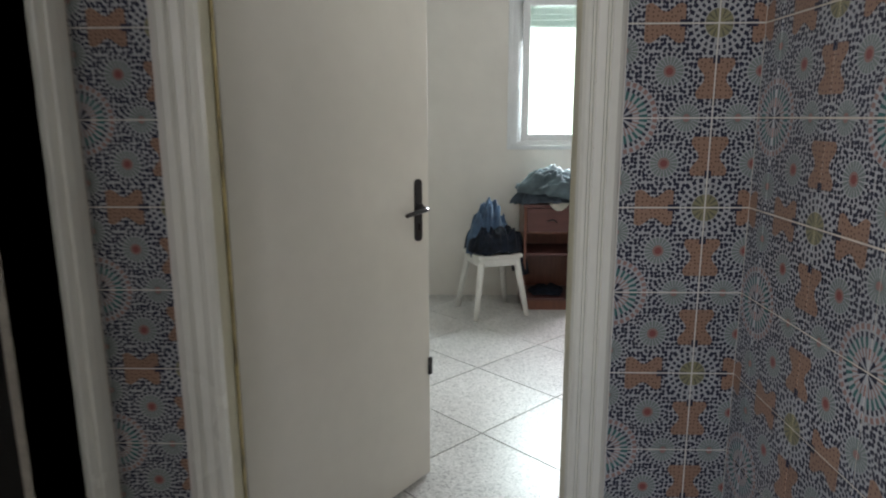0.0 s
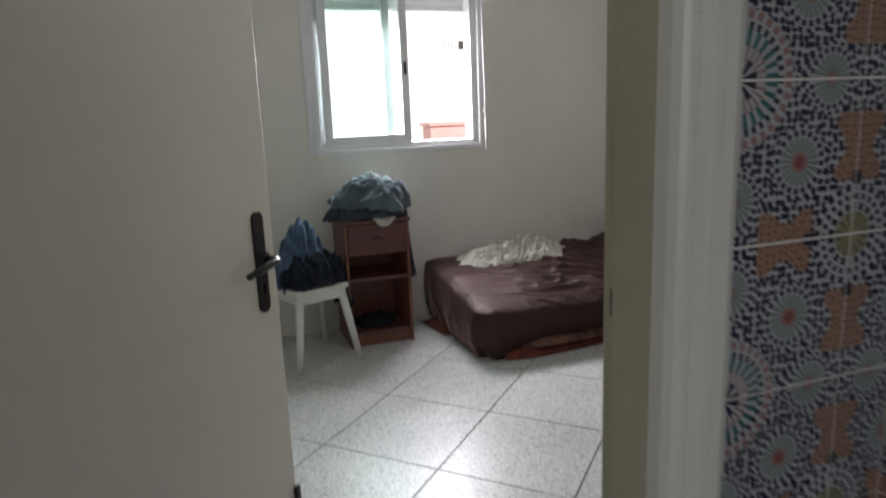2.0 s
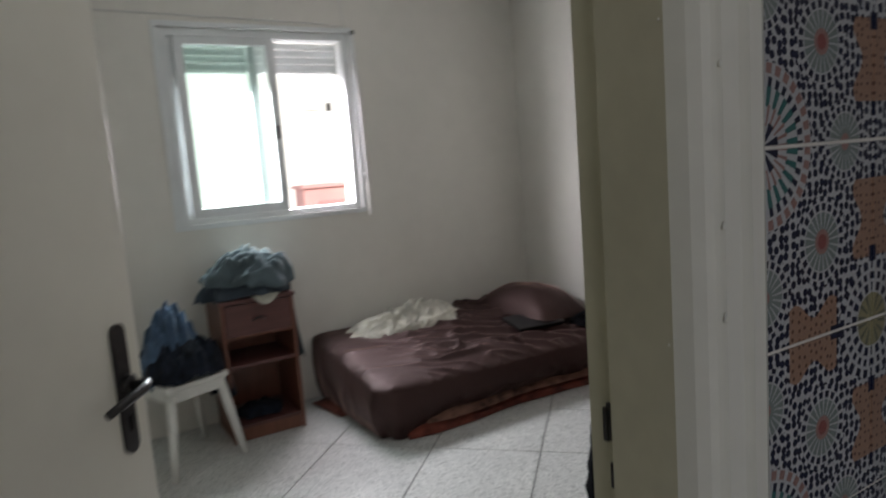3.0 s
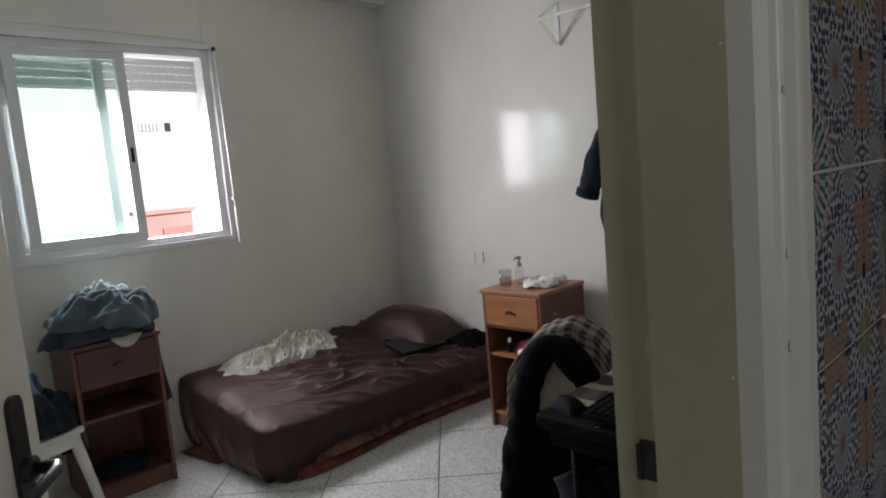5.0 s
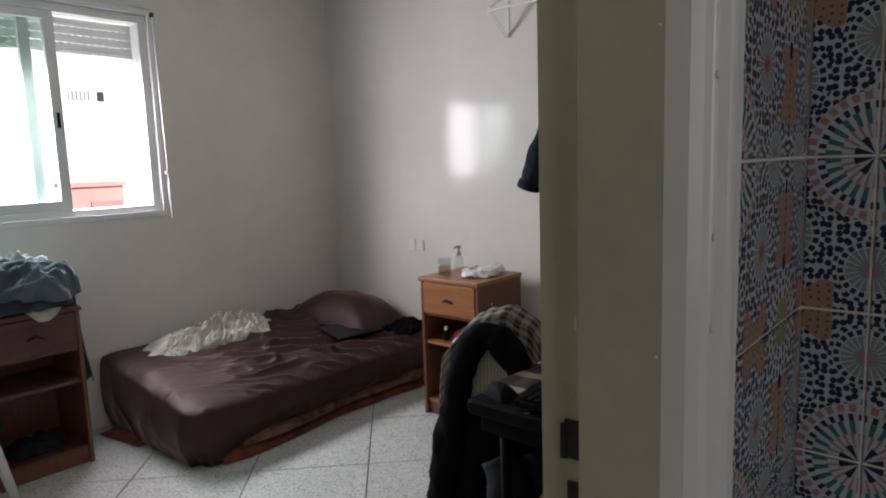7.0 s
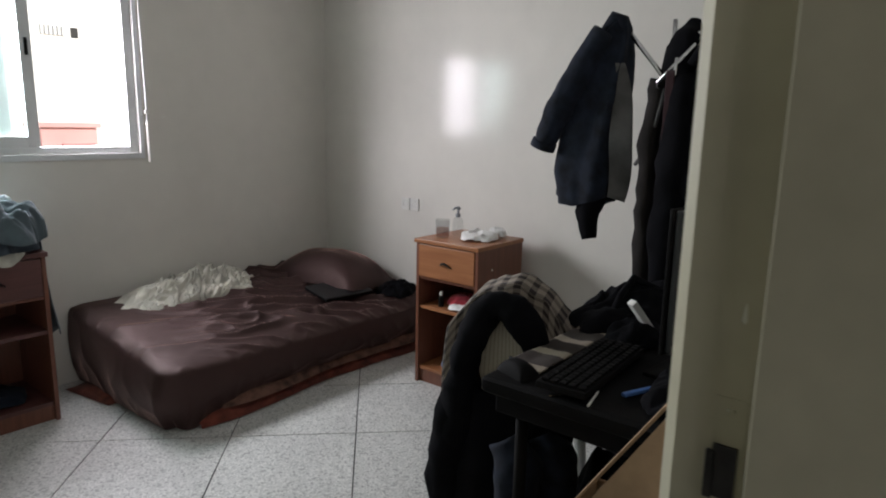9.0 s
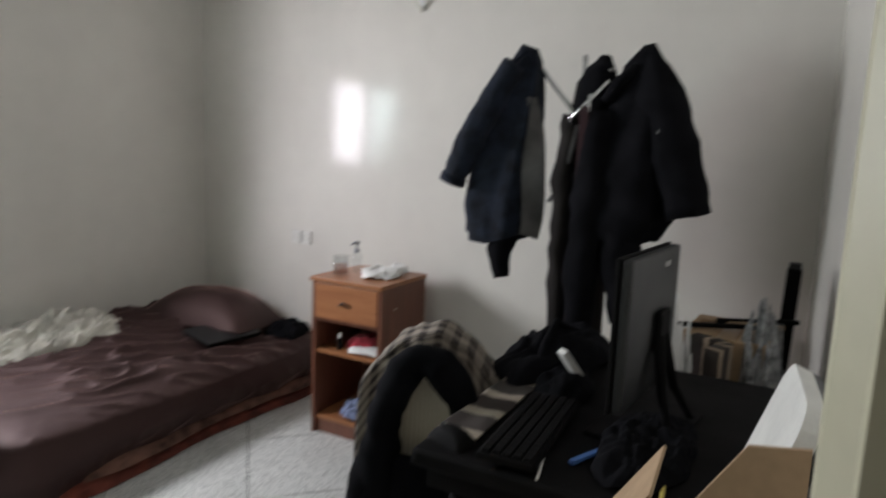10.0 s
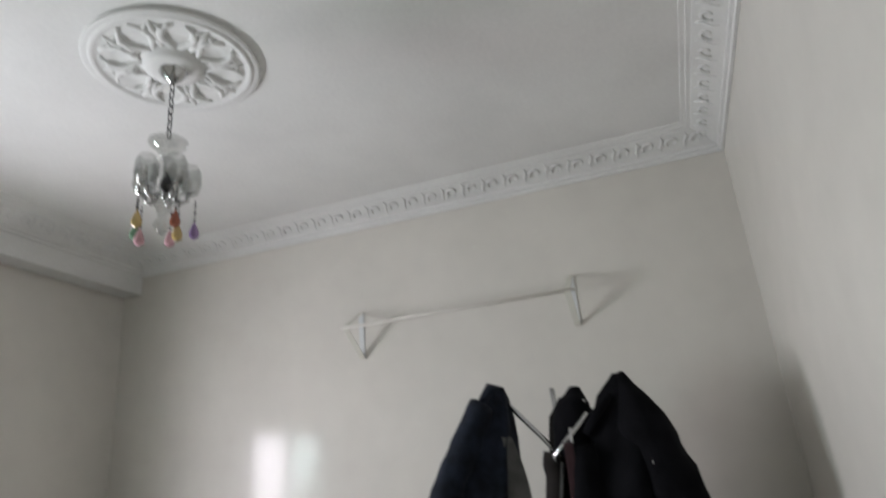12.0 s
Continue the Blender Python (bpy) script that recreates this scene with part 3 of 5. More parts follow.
_s = sash(1.22, 1.795, Y_W + 0.022, Y_W + 0.052)
part("sash_latch", boxes((1.762, Y_W + 0.012, 1.66, 1.776, Y_W + 0.022, 1.74), bevel=0.002), BLACKPLASTIC, _s)
sash(1.19, 1.69, Y_W + 0.062, Y_W + 0.092)
shutter = thing("roller_shutter", pose(0, 0, 0), "white roller shutter, rolled almost all the way up", "roller shutter")
for i in range(4):
    z = 2.255 - 0.044 * i
    part("slat", boxes((WX0 + 0.03, Y_W + 0.135, z - 0.038, WX1 - 0.03, Y_W + 0.150, z), bevel=0.004), ALU, shutter)
    if i < 3:
        tabs = bmesh.new()
        for k in range(27):
            box(tabs, WX0 + 0.03 + 0.04 * k, Y_W + 0.138, z - 0.046, WX0 + 0.053 + 0.04 * k, Y_W + 0.147, z - 0.037)
        part("slat_joint", tabs, ALU, shutter)
part("bottom_rail", boxes((WX0 + 0.03, Y_W + 0.130, 2.068, WX1 - 0.03, Y_W + 0.156, 2.082), bevel=0.003), ALU, shutter)
cord = thing("shutter_crank", pose(0, 0, 0), "thin white crank rod of the roller shutter hanging on the wall", "crank rod")
part("joint", boxes((2.29, Y_W - 0.03, 2.29, 2.307, Y_W, 2.315), bevel=0.003), GREYPLASTIC, cord)
part("rod", tube(bmesh.new(), [(2.299, Y_W - 0.024, 2.29), (2.315, Y_W - 0.02, 1.36)], 0.0055, 8), ALU, cord)
part("grip", tube(bmesh.new(), [(2.315, Y_W - 0.02, 1.36), (2.315, Y_W - 0.02, 1.345), (2.318, Y_W - 0.02, 1.14)], [0.006, 0.010, 0.009], 8), WHITEPLASTIC, cord)
part("clip", boxes((2.302, Y_W - 0.026, 1.40, 2.328, Y_W, 1.42), bevel=0.002), WHITEPLASTIC, cord)

wall_cable = thing("wall_cable", pose(0, 0, 0), "thin white cable clipped along the wall above the window", "cable")
part("cord", tube(bmesh.new(), [(0.60, Y_W - 0.004, 2.372), (1.40, Y_W - 0.004, 2.362), (2.10, Y_W - 0.004, 2.352), (2.292, Y_W - 0.005, 2.330)], 0.0022, 6), ALU, wall_cable, smooth=True)
part("upright_cord", tube(bmesh.new(), [(2.245, Y_W - 0.004, 2.345), (2.240, Y_W - 0.004, 2.684)], 0.0020, 6), ALU, wall_cable, smooth=True)
for _x, _z in ((0.9, 2.3685), (1.5, 2.361), (2.0, 2.354)):
    part("clip", boxes((_x - 0.005, Y_W - 0.009, _z - 0.006, _x + 0.005, Y_W, _z + 0.006), bevel=0.001), WHITEPLASTIC, wall_cable)

# ---- outside ----
structure("ground", boxes((-300, 6.2, -6.3, 300, 400, -6.0)), FACADE, "pale ground of the street far below")
house = thing("apartment_building", pose(0, 17.0, -6.0), "white rendered apartment building across the street in sunlight", "building")
part("wall", boxes((-14, 0, 0, 22, 8, 16)), FACADE, house)
for _x in (5.9, 11.0, -2.5):
    w = part("window", boxes((_x, -0.02, 9.02, _x + 0.46, 0.02, 9.20)), PALEGREY, house, "pale barred window")
    for k in range(6):
        part("bar", boxes((_x + 0.01 + 0.08 * k, -0.05, 9.02, _x + 0.05 + 0.08 * k, -0.022, 9.20)), FACADE, w)
    part("window", boxes((_x + 0.58, -0.02, 9.0, _x + 0.72, 0.02, 9.20)), GREYPLASTIC, house, "narrow dark window")
part("roof", boxes((-14.1, -0.1, 16, 22.1, 8.1, 16.3)), FACADE, house)
annex = thing("pink_annex", pose(0, 13.0, -6.0), "pink painted rooftop wall across the street", "building")
part("wall", boxes((4.34, 0, 0, 5.16, 0.5, 7.22), bevel=0.02), PINKWALL, annex)
part("coping", boxes((4.30, -0.06, 7.22, 5.20, 0.55, 7.29), bevel=0.01), PINKWALL, annex)
part("recess_frame", boxes((4.62, -0.05, 6.60, 5.10, -0.001, 6.98), bevel=0.01), mat("red_painted_panel", (0.62, 0.28, 0.27), 0.8, vary=0.08, scale=1.0), annex, "darker red painted panel")

# ---- the bed on the floor ----
BX0, BX1, BY0, BY1 = 1.83, 3.56, 4.72, 5.69


def bed_top(q):
    """Height of the mattress, which rises towards the window wall."""
    return 0.30 + 0.12 * max(0.0, q) / (BY1 - BY0)


def bed_sheet(u, v):
    hang, r = 0.30, 0.10
    p, q = -hang + u * (BX1 - BX0 + hang), -hang + v * (BY1 - BY0 + hang)
    cp, cq = max(p, r), max(q, r)
    dp, dq = p - cp, q - cq
    far = math.hypot(dp, dq)
    if far <= r:
        edge = min(p, q) if far == 0 else r - far
        s, t = 0.85 * p - 0.5 * q, 0.5 * p + 0.85 * q
        crease = (max(0, ridged(s * 1.0 + 0.25 * nz(p, q, 2, 2.5), t * 6.5, 0.3, 1.3)) ** 6 + 0.6 * max(0, ridged(s * 2.0, t * 9.0, 5.3, 1.3)) ** 7) * 0.046 * min(1, max(0, p - 0.2) / 0.4)
        wide = 0.022 * max(0, ridged(0.35 * p + 0.2 * nz(p, q, 6, 2), 3.2 * q + 0.9 * p, 3.7, 1.0)) ** 4
        rim = 0.012 * max(0, ridged(p * 9, q * 9, 1.1, 1.0)) ** 4 * math.exp(-edge / 0.05)
        z = bed_top(q) - 0.030 * math.exp(-edge / 0.035) + min(1, edge / 0.06) * (crease + wide) + rim + 0.012 * nz(p, q, 1.0, 3.0) - 0.02 * math.exp(-((p - 1.2) ** 2 + (q - 0.35) ** 2) / 0.12)
        return Vector((BX0 + p, BY0 + q, z))
    np_, nq = dp / far, dq / far
    ep, eq = cp + np_ * r, cq + nq * r
    fall = min(1.0, (far - r) / hang)
    side = max(0.0, -nq) ** 2
    low = 0.006 + 0.085 * side * min(1.0, max(0.0, ep - 0.16) / 0.30) * (1 + 0.25 * nz(ep * 4, 3.0))
    along = ep - eq
    out = 0.026 * math.sin(fall * math.pi) - (0.03 + 0.05 * abs(np_ * nq) * 2) * fall
    out += 0.014 * fall * nz(along * 5, fall * 1.2, 4) + 0.010 * fall * max(0, ridged(along * 6, fall * 1.5, 8.0)) ** 3
    z0 = bed_top(eq) - 0.030
    return Vector((BX0 + ep + np_ * out, BY0 + eq + nq * out, max(0.006, z0 + (low - z0) * fall ** 0.92)))


bed = thing("mattress_bed", pose(0, 0, 0), "low mattress on the floor under a dark brown fitted sheet", "bed")
_sheet = surface(280, 180, bed_sheet)
for _ in range(2):
    bmesh.ops.smooth_vert(_sheet, verts=_sheet.verts[:], factor=0.5, use_axis_x=True, use_axis_y=True, use_axis_z=True)
part("fitted_sheet", _sheet, SHEET, bed, "creased dark brown cotton sheet", smooth=True)
part("mattress", boxes((BX0 + 0.14, BY0 + 0.14, 0.03, BX1, BY1, 0.245), bevel=0.04), OLDSHEET, bed)


def under_blanket(u, v):
    x = 1.98 + u * 1.52
    y = 4.705 + 0.15 * v + 0.02 * nz(x * 4, 2.0) - 0.02 * math.sin(u * 9) * (1 - v)
    return Vector((x, y, 0.006 + 0.058 * (1 - (2 * v - 1) ** 2) * (0.8 + 0.3 * nz(x * 5, 9.0))))


REDBLANKET = cloth("rust_red_woven_blanket", (0.16, 0.04, 0.025), scale=14, vary=0.4)
TANEDGE = cloth("brown_woven_edge", (0.17, 0.085, 0.06), scale=18, vary=0.4)
rug = thing("folded_blanket", pose(0, 0, 0), "rust red and brown woven blanket squeezed under the mattress", "blanket")
part("fold_lower", surface(60, 8, under_blanket), REDBLANKET, rug, smooth=True)
part("fold_upper", surface(60, 8, lambda u, v: under_blanket(u, v) * 1.0 + Vector((0.10 * (1 - u) + 0.02, 0.012, 0.050))), TANEDGE, rug, "brown patterned woven edge", smooth=True)
part("corner", surface(12, 8, lambda u, v: Vector((1.755 + 0.17 * u + 0.06 * (1 - v) * (1 - u), 5.26 + 0.36 * v, 0.006 + 0.045 * math.sin(min(1, u * 1.3) * 1.57) ** 0.6 * (1 - (2 * v - 1) ** 4)))), REDBLANKET, rug, smooth=True)

pillow = thing("pillow", pose(3.30, 5.32, 0.365, 6, 0, 97), "plump pillow in a dark brown pillowcase on the bed", "pillow")


def cushion(su):
    def f(u, v):
        a, b = 2 * u - 1, 2 * v - 1
        k = (1 - abs(a) ** 2.6) * (1 - abs(b) ** 2.6)
        z = 0.20 * max(k, 0) ** 0.6
        pull = 1 - 0.06 * (1 - abs(a)) * abs(b)
        return Vector((a * 0.36 * pull, b * 0.235 * (1 - 0.05 * (1 - abs(b)) * abs(a)), (z + 0.008 * nz(a * 3, b * 3, 2)) if su > 0 else -0.25 * z * 0.2))
    return f


part("top", surface(30, 22, cushion(1)), SHEET, pillow, smooth=True)
part("underside", surface(14, 10, cushion(-1)), SHEET, pillow, smooth=True)


def soft_ridge(x, y, z, s):
    """Rounded fold crests between broad hollows, from about -0.4 to 1."""
    k = noise.noise(Vector((x * s, y * s, z * s)))
    return 1.45 * max(0.0, 1.05 - 2.2 * math.sqrt(k * k + 0.008)) ** 1.6 - 0.45


def heap(name, m, rx, ry, h, material, label, category, seed, folds=9.0, n=46, flat=0.5, parent=None, rough=1.0, droop=None, along=None, soften=2):
    """A crumpled cloth lying in a heap."""
    def f(u, v):
        p, q = 2 * u - 1, 2 * v - 1
        a, b = p * math.sqrt(1 - 0.40 * q * q), q * math.sqrt(1 - 0.40 * p * p)
        k = max(1.0, math.hypot(a, b))
        a, b = a / (1 + 0.9 * (k - 1)), b / (1 + 0.9 * (k - 1))
        r = min(1.0, math.hypot(a, b))
        wx, wy = 0.35 * nz(a * 1.7, b * 1.7, seed), 0.35 * nz(a * 1.7, b * 1.7, seed + 9)
        edge = 1 + 0.28 * nz(a * 2.0, b * 2.0, seed) * r
        dome = max(0.0, 1 - r ** 2.4) ** flat
        w1 = soft_ridge(a + wx, 0.45 * b + wy, seed, folds * 0.20)
        w2 = soft_ridge(0.35 * a + b + wy, a + wx, seed * 2, folds * 0.33)
        w3 = soft_ridge(a - b + wx, 0.5 * b + wy, seed * 3, folds * 0.60)
        if along is not None:
            c, s = math.cos(along), math.sin(along)
            p2, q2 = a * c + b * s, b * c - a * s
            p2 += 0.45 * q2 * q2 + 0.3 * wx
            w1 = 0.4 * w1 + 0.6 * soft_ridge(p2, 0.22 * q2, seed + 4, folds * 0.34)
            w2 = 0.3 * w2 + 0.9 * soft_ridge(p2 + 0.3 * wy, 0.18 * q2, seed + 8, folds * 0.62)
        z = h * dome * (0.62 + rough * (0.24 * w1 + 0.20 * w2 + 0.10 * w3)) + 0.005 + 0.010 * max(0, w2) * r
        if droop:
            z -= droop(a, b)
        return Vector((a * rx * edge + 0.05 * rx * w2, b * ry * edge + 0.05 * ry * w1, z))
    bm = surface(n, n, f)
    for _ in range(soften):
        bmesh.ops.smooth_vert(bm, verts=bm.verts[:], factor=0.5, use_axis_x=True, use_axis_y=True, use_axis_z=True)
    if parent:
        ob = part(name, bm, material, parent, label, smooth=True)
        ob.matrix_basis = m
        return ob
    t = thing(name, m, label, category)
    part("cloth", bm, material, t, smooth=True)
    return t


heap("crumpled_sheet", pose(2.43, 5.535, 0.385, 7, 0, 4), 0.46, 0.165, 0.135, OLDSHEET, "crumpled off-white cotton sheet on the bed", "sheet", 3.1, folds=19, n=150, flat=0.95, rough=2.0, along=0.5, soften=1)
heap("black_clothes", pose(3.45, 4.88, 0.318, 0, 0, 20), 0.14, 0.12, 0.09, BLACKCLOTH, "small heap of black clothes at the bed edge", "clothes", 7.7)

laptop = thing("laptop", pose(3.11, 5.05, 0.366, 7, 0, -8), "closed dark grey laptop lying on the bed", "laptop")
part("base", boxes((-0.165, -0.12, 0.0, 0.165, 0.12, 0.014), bevel=0.004), BLACKPLASTIC, laptop)
part("lid", boxes((-0.165, -0.12, 0.015, 0.165, 0.12, 0.024), bevel=0.004), GREYPLASTIC, laptop)
part("badge", boxes((-0.02, -0.006, 0.0242, 0.02, 0.006, 0.0250)), CHROME, laptop)
part("hinge", boxes((-0.12, 0.112, 0.010, 0.12, 0.122, 0.020), bevel=0.003), BLACKPLASTIC, laptop)
cable = thing("laptop_cable", pose(0.08, 0.11, 0.350), "tangled black laptop charger cable on the bed", "cable")
_pts = [(3.18 + 0.10 * math.sin(k * 0.9) + 0.012 * k, 4.98 + 0.07 * math.cos(k * 1.3) - 0.010 * k, 0.008 + 0.006 * (k % 3)) for k in range(18)]
part("cord", tube(bmesh.new(), _pts, 0.004, 6), BLACKPLASTIC, cable, smooth=True)
part("adapter", boxes((3.30, 4.78, 0.0, 3.40, 4.83, 0.028), bevel=0.006), BLACKPLASTIC, cable)


# ---- the two bedside cabinets ----
def bedside(m, label, front, side):
    """Front at y = 0 looking to -y; the left front foot at x = 0."""
    w, d, h, t = 0.40, 0.40, 0.79, 0.018
    c = thing("bedside_cabinet", m, label, "bedside cabinet", "bedside cabinets")
    part("top", boxes((-0.008, -0.012, h - 0.022, w + 0.008, d, h), bevel=0.004), front, c)
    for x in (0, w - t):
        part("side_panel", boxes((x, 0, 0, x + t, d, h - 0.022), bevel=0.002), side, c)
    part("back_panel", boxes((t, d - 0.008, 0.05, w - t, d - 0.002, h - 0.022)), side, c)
    for z in (0.42, 0.08):
        part("shelf", boxes((t, 0.012, z - 0.008, w - t, d - 0.009, z + 0.010), bevel=0.002), front, c)
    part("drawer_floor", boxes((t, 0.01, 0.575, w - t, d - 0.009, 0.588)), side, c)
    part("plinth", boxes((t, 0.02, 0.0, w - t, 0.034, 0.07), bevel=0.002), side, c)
    f = part("drawer_front", boxes((t + 0.003, -0.004, 0.592, w - t - 0.003, 0.014, h - 0.028), bevel=0.003), front, c)
    hb = bmesh.new()
    tube(hb, [(w / 2 - 0.035, -0.006, 0.666), (w / 2 - 0.012, -0.020, 0.681), (w / 2 + 0.004, -0.022, 0.684), (w / 2 + 0.035, -0.006, 0.662)], [0.003, 0.006, 0.006, 0.003], 8)
    part("handle", hb, BLACKMETAL, f, "small dark curved drawer pull", smooth=True)
    part("knob", lathe(bmesh.new(), ((0.005, 0), (0.005, 0.002), (0.002, 0.004)), (0, 0, 0), 8), WHITEPLASTIC, c).matrix_basis = pose(w + 0.0, 0.12, 0.66, 0, 90, 0)
    return c


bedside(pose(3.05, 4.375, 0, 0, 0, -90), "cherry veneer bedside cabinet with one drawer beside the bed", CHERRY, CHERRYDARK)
bedside(pose(1.215, 5.29, 0, 0, 0, 0), "shade-darkened cherry veneer bedside cabinet piled with clothes below the window", CHERRYSHADED, CHERRYDARK)
NS = 0.79

# things on and in the cabinet beside the bed
bottle = thing("pump_bottle", pose(3.27, 4.275, NS), "clear plastic pump bottle standing on the bedside cabinet", "bottle")
part("body", lathe(bmesh.new(), ((0.026, 0), (0.028, 0.01), (0.028, 0.075), (0.022, 0.092), (0.012, 0.10)), seg=20), CLEAR, bottle, smooth=True)
part("collar", lathe(bmesh.new(), ((0.013, 0.098), (0.013, 0.115), (0.006, 0.118), (0.006, 0.14)), seg=16), PALEGREY, bottle)
part("spout", tube(bmesh.new(), [(0.012, 0, 0.142), (0, 0, 0.148), (-0.02, 0.004, 0.148), (-0.036, 0.008, 0.138)], [0.008, 0.009, 0.006, 0.004], 8), PALEGREY, bottle, smooth=True)
jar = thing("glass_jar", pose(3.16, 4.29, NS), "small glass tumbler with pinkish liquid on the bedside cabinet", "glass")
PINKLIQ = thin_pane("pink_liquid", (0.93, 0.80, 0.76))
part("wall", lathe(bmesh.new(), ((0.034, 0), (0.036, 0.004), (0.039, 0.095), (0.036, 0.095), (0.033, 0.008)), seg=22), CLEAR, jar, smooth=True)
part("liquid", lathe(bmesh.new(), ((0.0325, 0.009), (0.034, 0.05)), seg=22), PINKLIQ, jar)
bag = thing("plastic_bag", pose(3.25, 4.12, NS, 0, 0, 20), "crumpled white plastic bag on the bedside cabinet", "bag")
heap("sheet", pose(0, 0, 0), 0.12, 0.10, 0.055, PAPER, "", "", 5.5, folds=9, n=40, parent=bag)
heap("fold", pose(0.08, -0.08, 0.01), 0.06, 0.05, 0.05, PAPER, "", "", 9.5, folds=9, n=30, parent=bag)
heap("red_cloth", pose(3.22, 4.17, 0.43), 0.10, 0.09, 0.07, cloth("red_cotton", (0.45, 0.04, 0.06)), "small crumpled red cloth on the cabinet shelf", "cloth", 2.2, n=22)
heap("pale_cloth", pose(3.12, 4.10, 0.43), 0.055, 0.10, 0.035, PAPER, "white and pink tissue packet on the cabinet shelf", "tissue packet", 4.2, n=20)
heap("blue_cloth", pose(3.17, 4.14, 0.09), 0.10, 0.13, 0.10, cloth("blue_white_cotton", (0.20, 0.24, 0.38), vary=0.5, scale=30), "blue and white cloth stuffed on the bottom shelf", "cloth", 6.2, n=24)
vial = thing("small_bottle", pose(3.11, 4.25, 0.43), "small dark bottle with a white cap on the cabinet shelf", "bottle")
part("body", lathe(bmesh.new(), ((0.014, 0), (0.015, 0.05), (0.008, 0.06)), seg=14), BLACKPLASTIC, vial)
part("cap", lathe(bmesh.new(), ((0.009, 0.06), (0.009, 0.08)), seg=14), WHITEPLASTIC, vial)

# clothes on the cabinet below the window
clothes = thing("clothes_pile", pose(1.40, 5.47, NS), "tall pile of grey-green and blue clothes on the cabinet", "clothes")
heap("lower_jersey", pose(0.0, -0.02, 0, 0, 0, 10), 0.25, 0.20, 0.19, BLUEGREY, "dark blue-grey jersey", "", 1.3, folds=8, n=64, along=1.2, parent=clothes, droop=lambda a, b: 0.10 * max(0, -a - 0.7))
heap("green_jersey", pose(0.0, -0.05, 0.055, 0, 6, -14), 0.26, 0.19, 0.19, GREENCLOTH, "grey-green jersey", "", 4.9, folds=8, n=64, along=1.9, rough=1.7, parent=clothes)
heap("pale_jersey", pose(0.05, 0.05, 0.10, 0, 14, 8), 0.19, 0.12, 0.155, PALECLOTH, "pale blue-green jersey", "", 8.4, folds=8, n=64, along=1.4, rough=1.8, parent=clothes)
part("hanging_shirt", surface(14, 20, lambda u, v: Vector((0.228 + 0.012 * math.sin(u * 7) + 0.03 * v * v, -0.10 + 0.22 * u - 0.04 * v, 0.02 - 0.42 * v + 0.03 * nz(u * 3, v * 3, 5))), 0.004), GREENCLOTH, clothes, "grey shirt hanging down the cabinet side", smooth=True)
part("white_corner", surface(10, 8, lambda u, v: Vector((-0.02 + 0.15 * u, -0.195 - 0.02 * v, 0.012 - 0.055 * v * math.sin(u * 3.1) + 0.004 * nz(u * 5, v)))), OLDSHEET, clothes, "white cloth corner", smooth=True)
heap("folded_dark_cloth", pose(1.40, 5.47, 0.09), 0.14, 0.13, 0.07, DENIM, "dark clothes on the bottom cabinet shelf", "clothes", 3.9, n=22)

# ---- white plastic stool with jeans on it ----
stool = thing("plastic_stool", pose(0.985, 5.28, 0, 0, 0, 20), "white plastic stool with clothes thrown over it", "stool")
part("seat", boxes((-0.17, -0.17, 0.425, 0.17, 0.17, 0.455), bevel=0.012, seg=3), WHITEPLASTIC, stool)
part("apron", boxes((-0.155, -0.155, 0.37, 0.155, 0.155, 0.424), bevel=0.006), WHITEPLASTIC, stool)
for sx in (-1, 1):
    for sy in (-1, 1):
        lg = bmesh.new()
        tube(lg, [(sx * 0.135, sy * 0.135, 0.40), (sx * 0.165, sy * 0.165, 0.20), (sx * 0.195, sy * 0.195, 0.0)], [0.026, 0.023, 0.019], 8)
        part("leg", lg, WHITEPLASTIC, stool, smooth=True)
jeans = thing("jeans", pose(0.985, 5.28, 0.456, 0, 0, 20), "dark blue jeans crumpled over the stool", "jeans")
heap("crumpled_leg", pose(0, 0, 0), 0.21, 0.20, 0.27, DENIM, "", "", 11.3, folds=8, n=60, parent=jeans, along=0.6)
heap("waist", pose(-0.02, 0.05, 0.03), 0.16, 0.15, 0.38, DENIMBLUE, "faded blue denim", "", 14.1, folds=7, n=56, parent=jeans, along=0.2, flat=0.4, droop=lambda a, b: 0.12 * max(0, -a - 0.3))
part("hanging_leg", surface(12, 18, lambda u, v: Vector((0.13 + 0.10 * math.sin(u * 3.1) + 0.05 * v, -0.05 + 0.16 * u - 0.06 * v, 0.12 - 0.30 * v + 0.02 * nz(u * 4, v * 4, 3))), 0.006), DENIM, jeans, smooth=True)

# ---- ceiling light ----
lamp = thing("chandelier", pose(2.136, 4.08, CEIL - 0.05), "small glass chandelier with coloured drops on a dark chain", "chandelier")
part("canopy", lathe(bmesh.new(), ((0.052, 0.03), (0.050, 0.015), (0.030, -0.012), (0.012, -0.03), (0.006, -0.034)), seg=24), CHROME, lamp, smooth=True)
for k in range(7):
    lk = bmesh.new()
    z, a = -0.045 - 0.030 * k, (k % 2) * math.pi / 2
    tube(lk, [(math.cos(a) * 0.008 * math.sin(t), math.sin(a) * 0.008 * math.sin(t), z + 0.018 * math.cos(t)) for t in [i * math.tau / 12 for i in range(13)]], 0.0022, 5)
    part("chain_link", lk, BLACKMETAL, lamp, smooth=True)
ZB = -0.26
part("crown", lathe(bmesh.new(), ((0.012, ZB), (0.045, ZB - 0.005), (0.062, ZB + 0.005), (0.060, ZB - 0.004), (0.040, ZB - 0.02), (0.022, ZB - 0.045), (0.020, ZB - 0.06)), seg=20), LAMPGLASS, lamp, smooth=True)
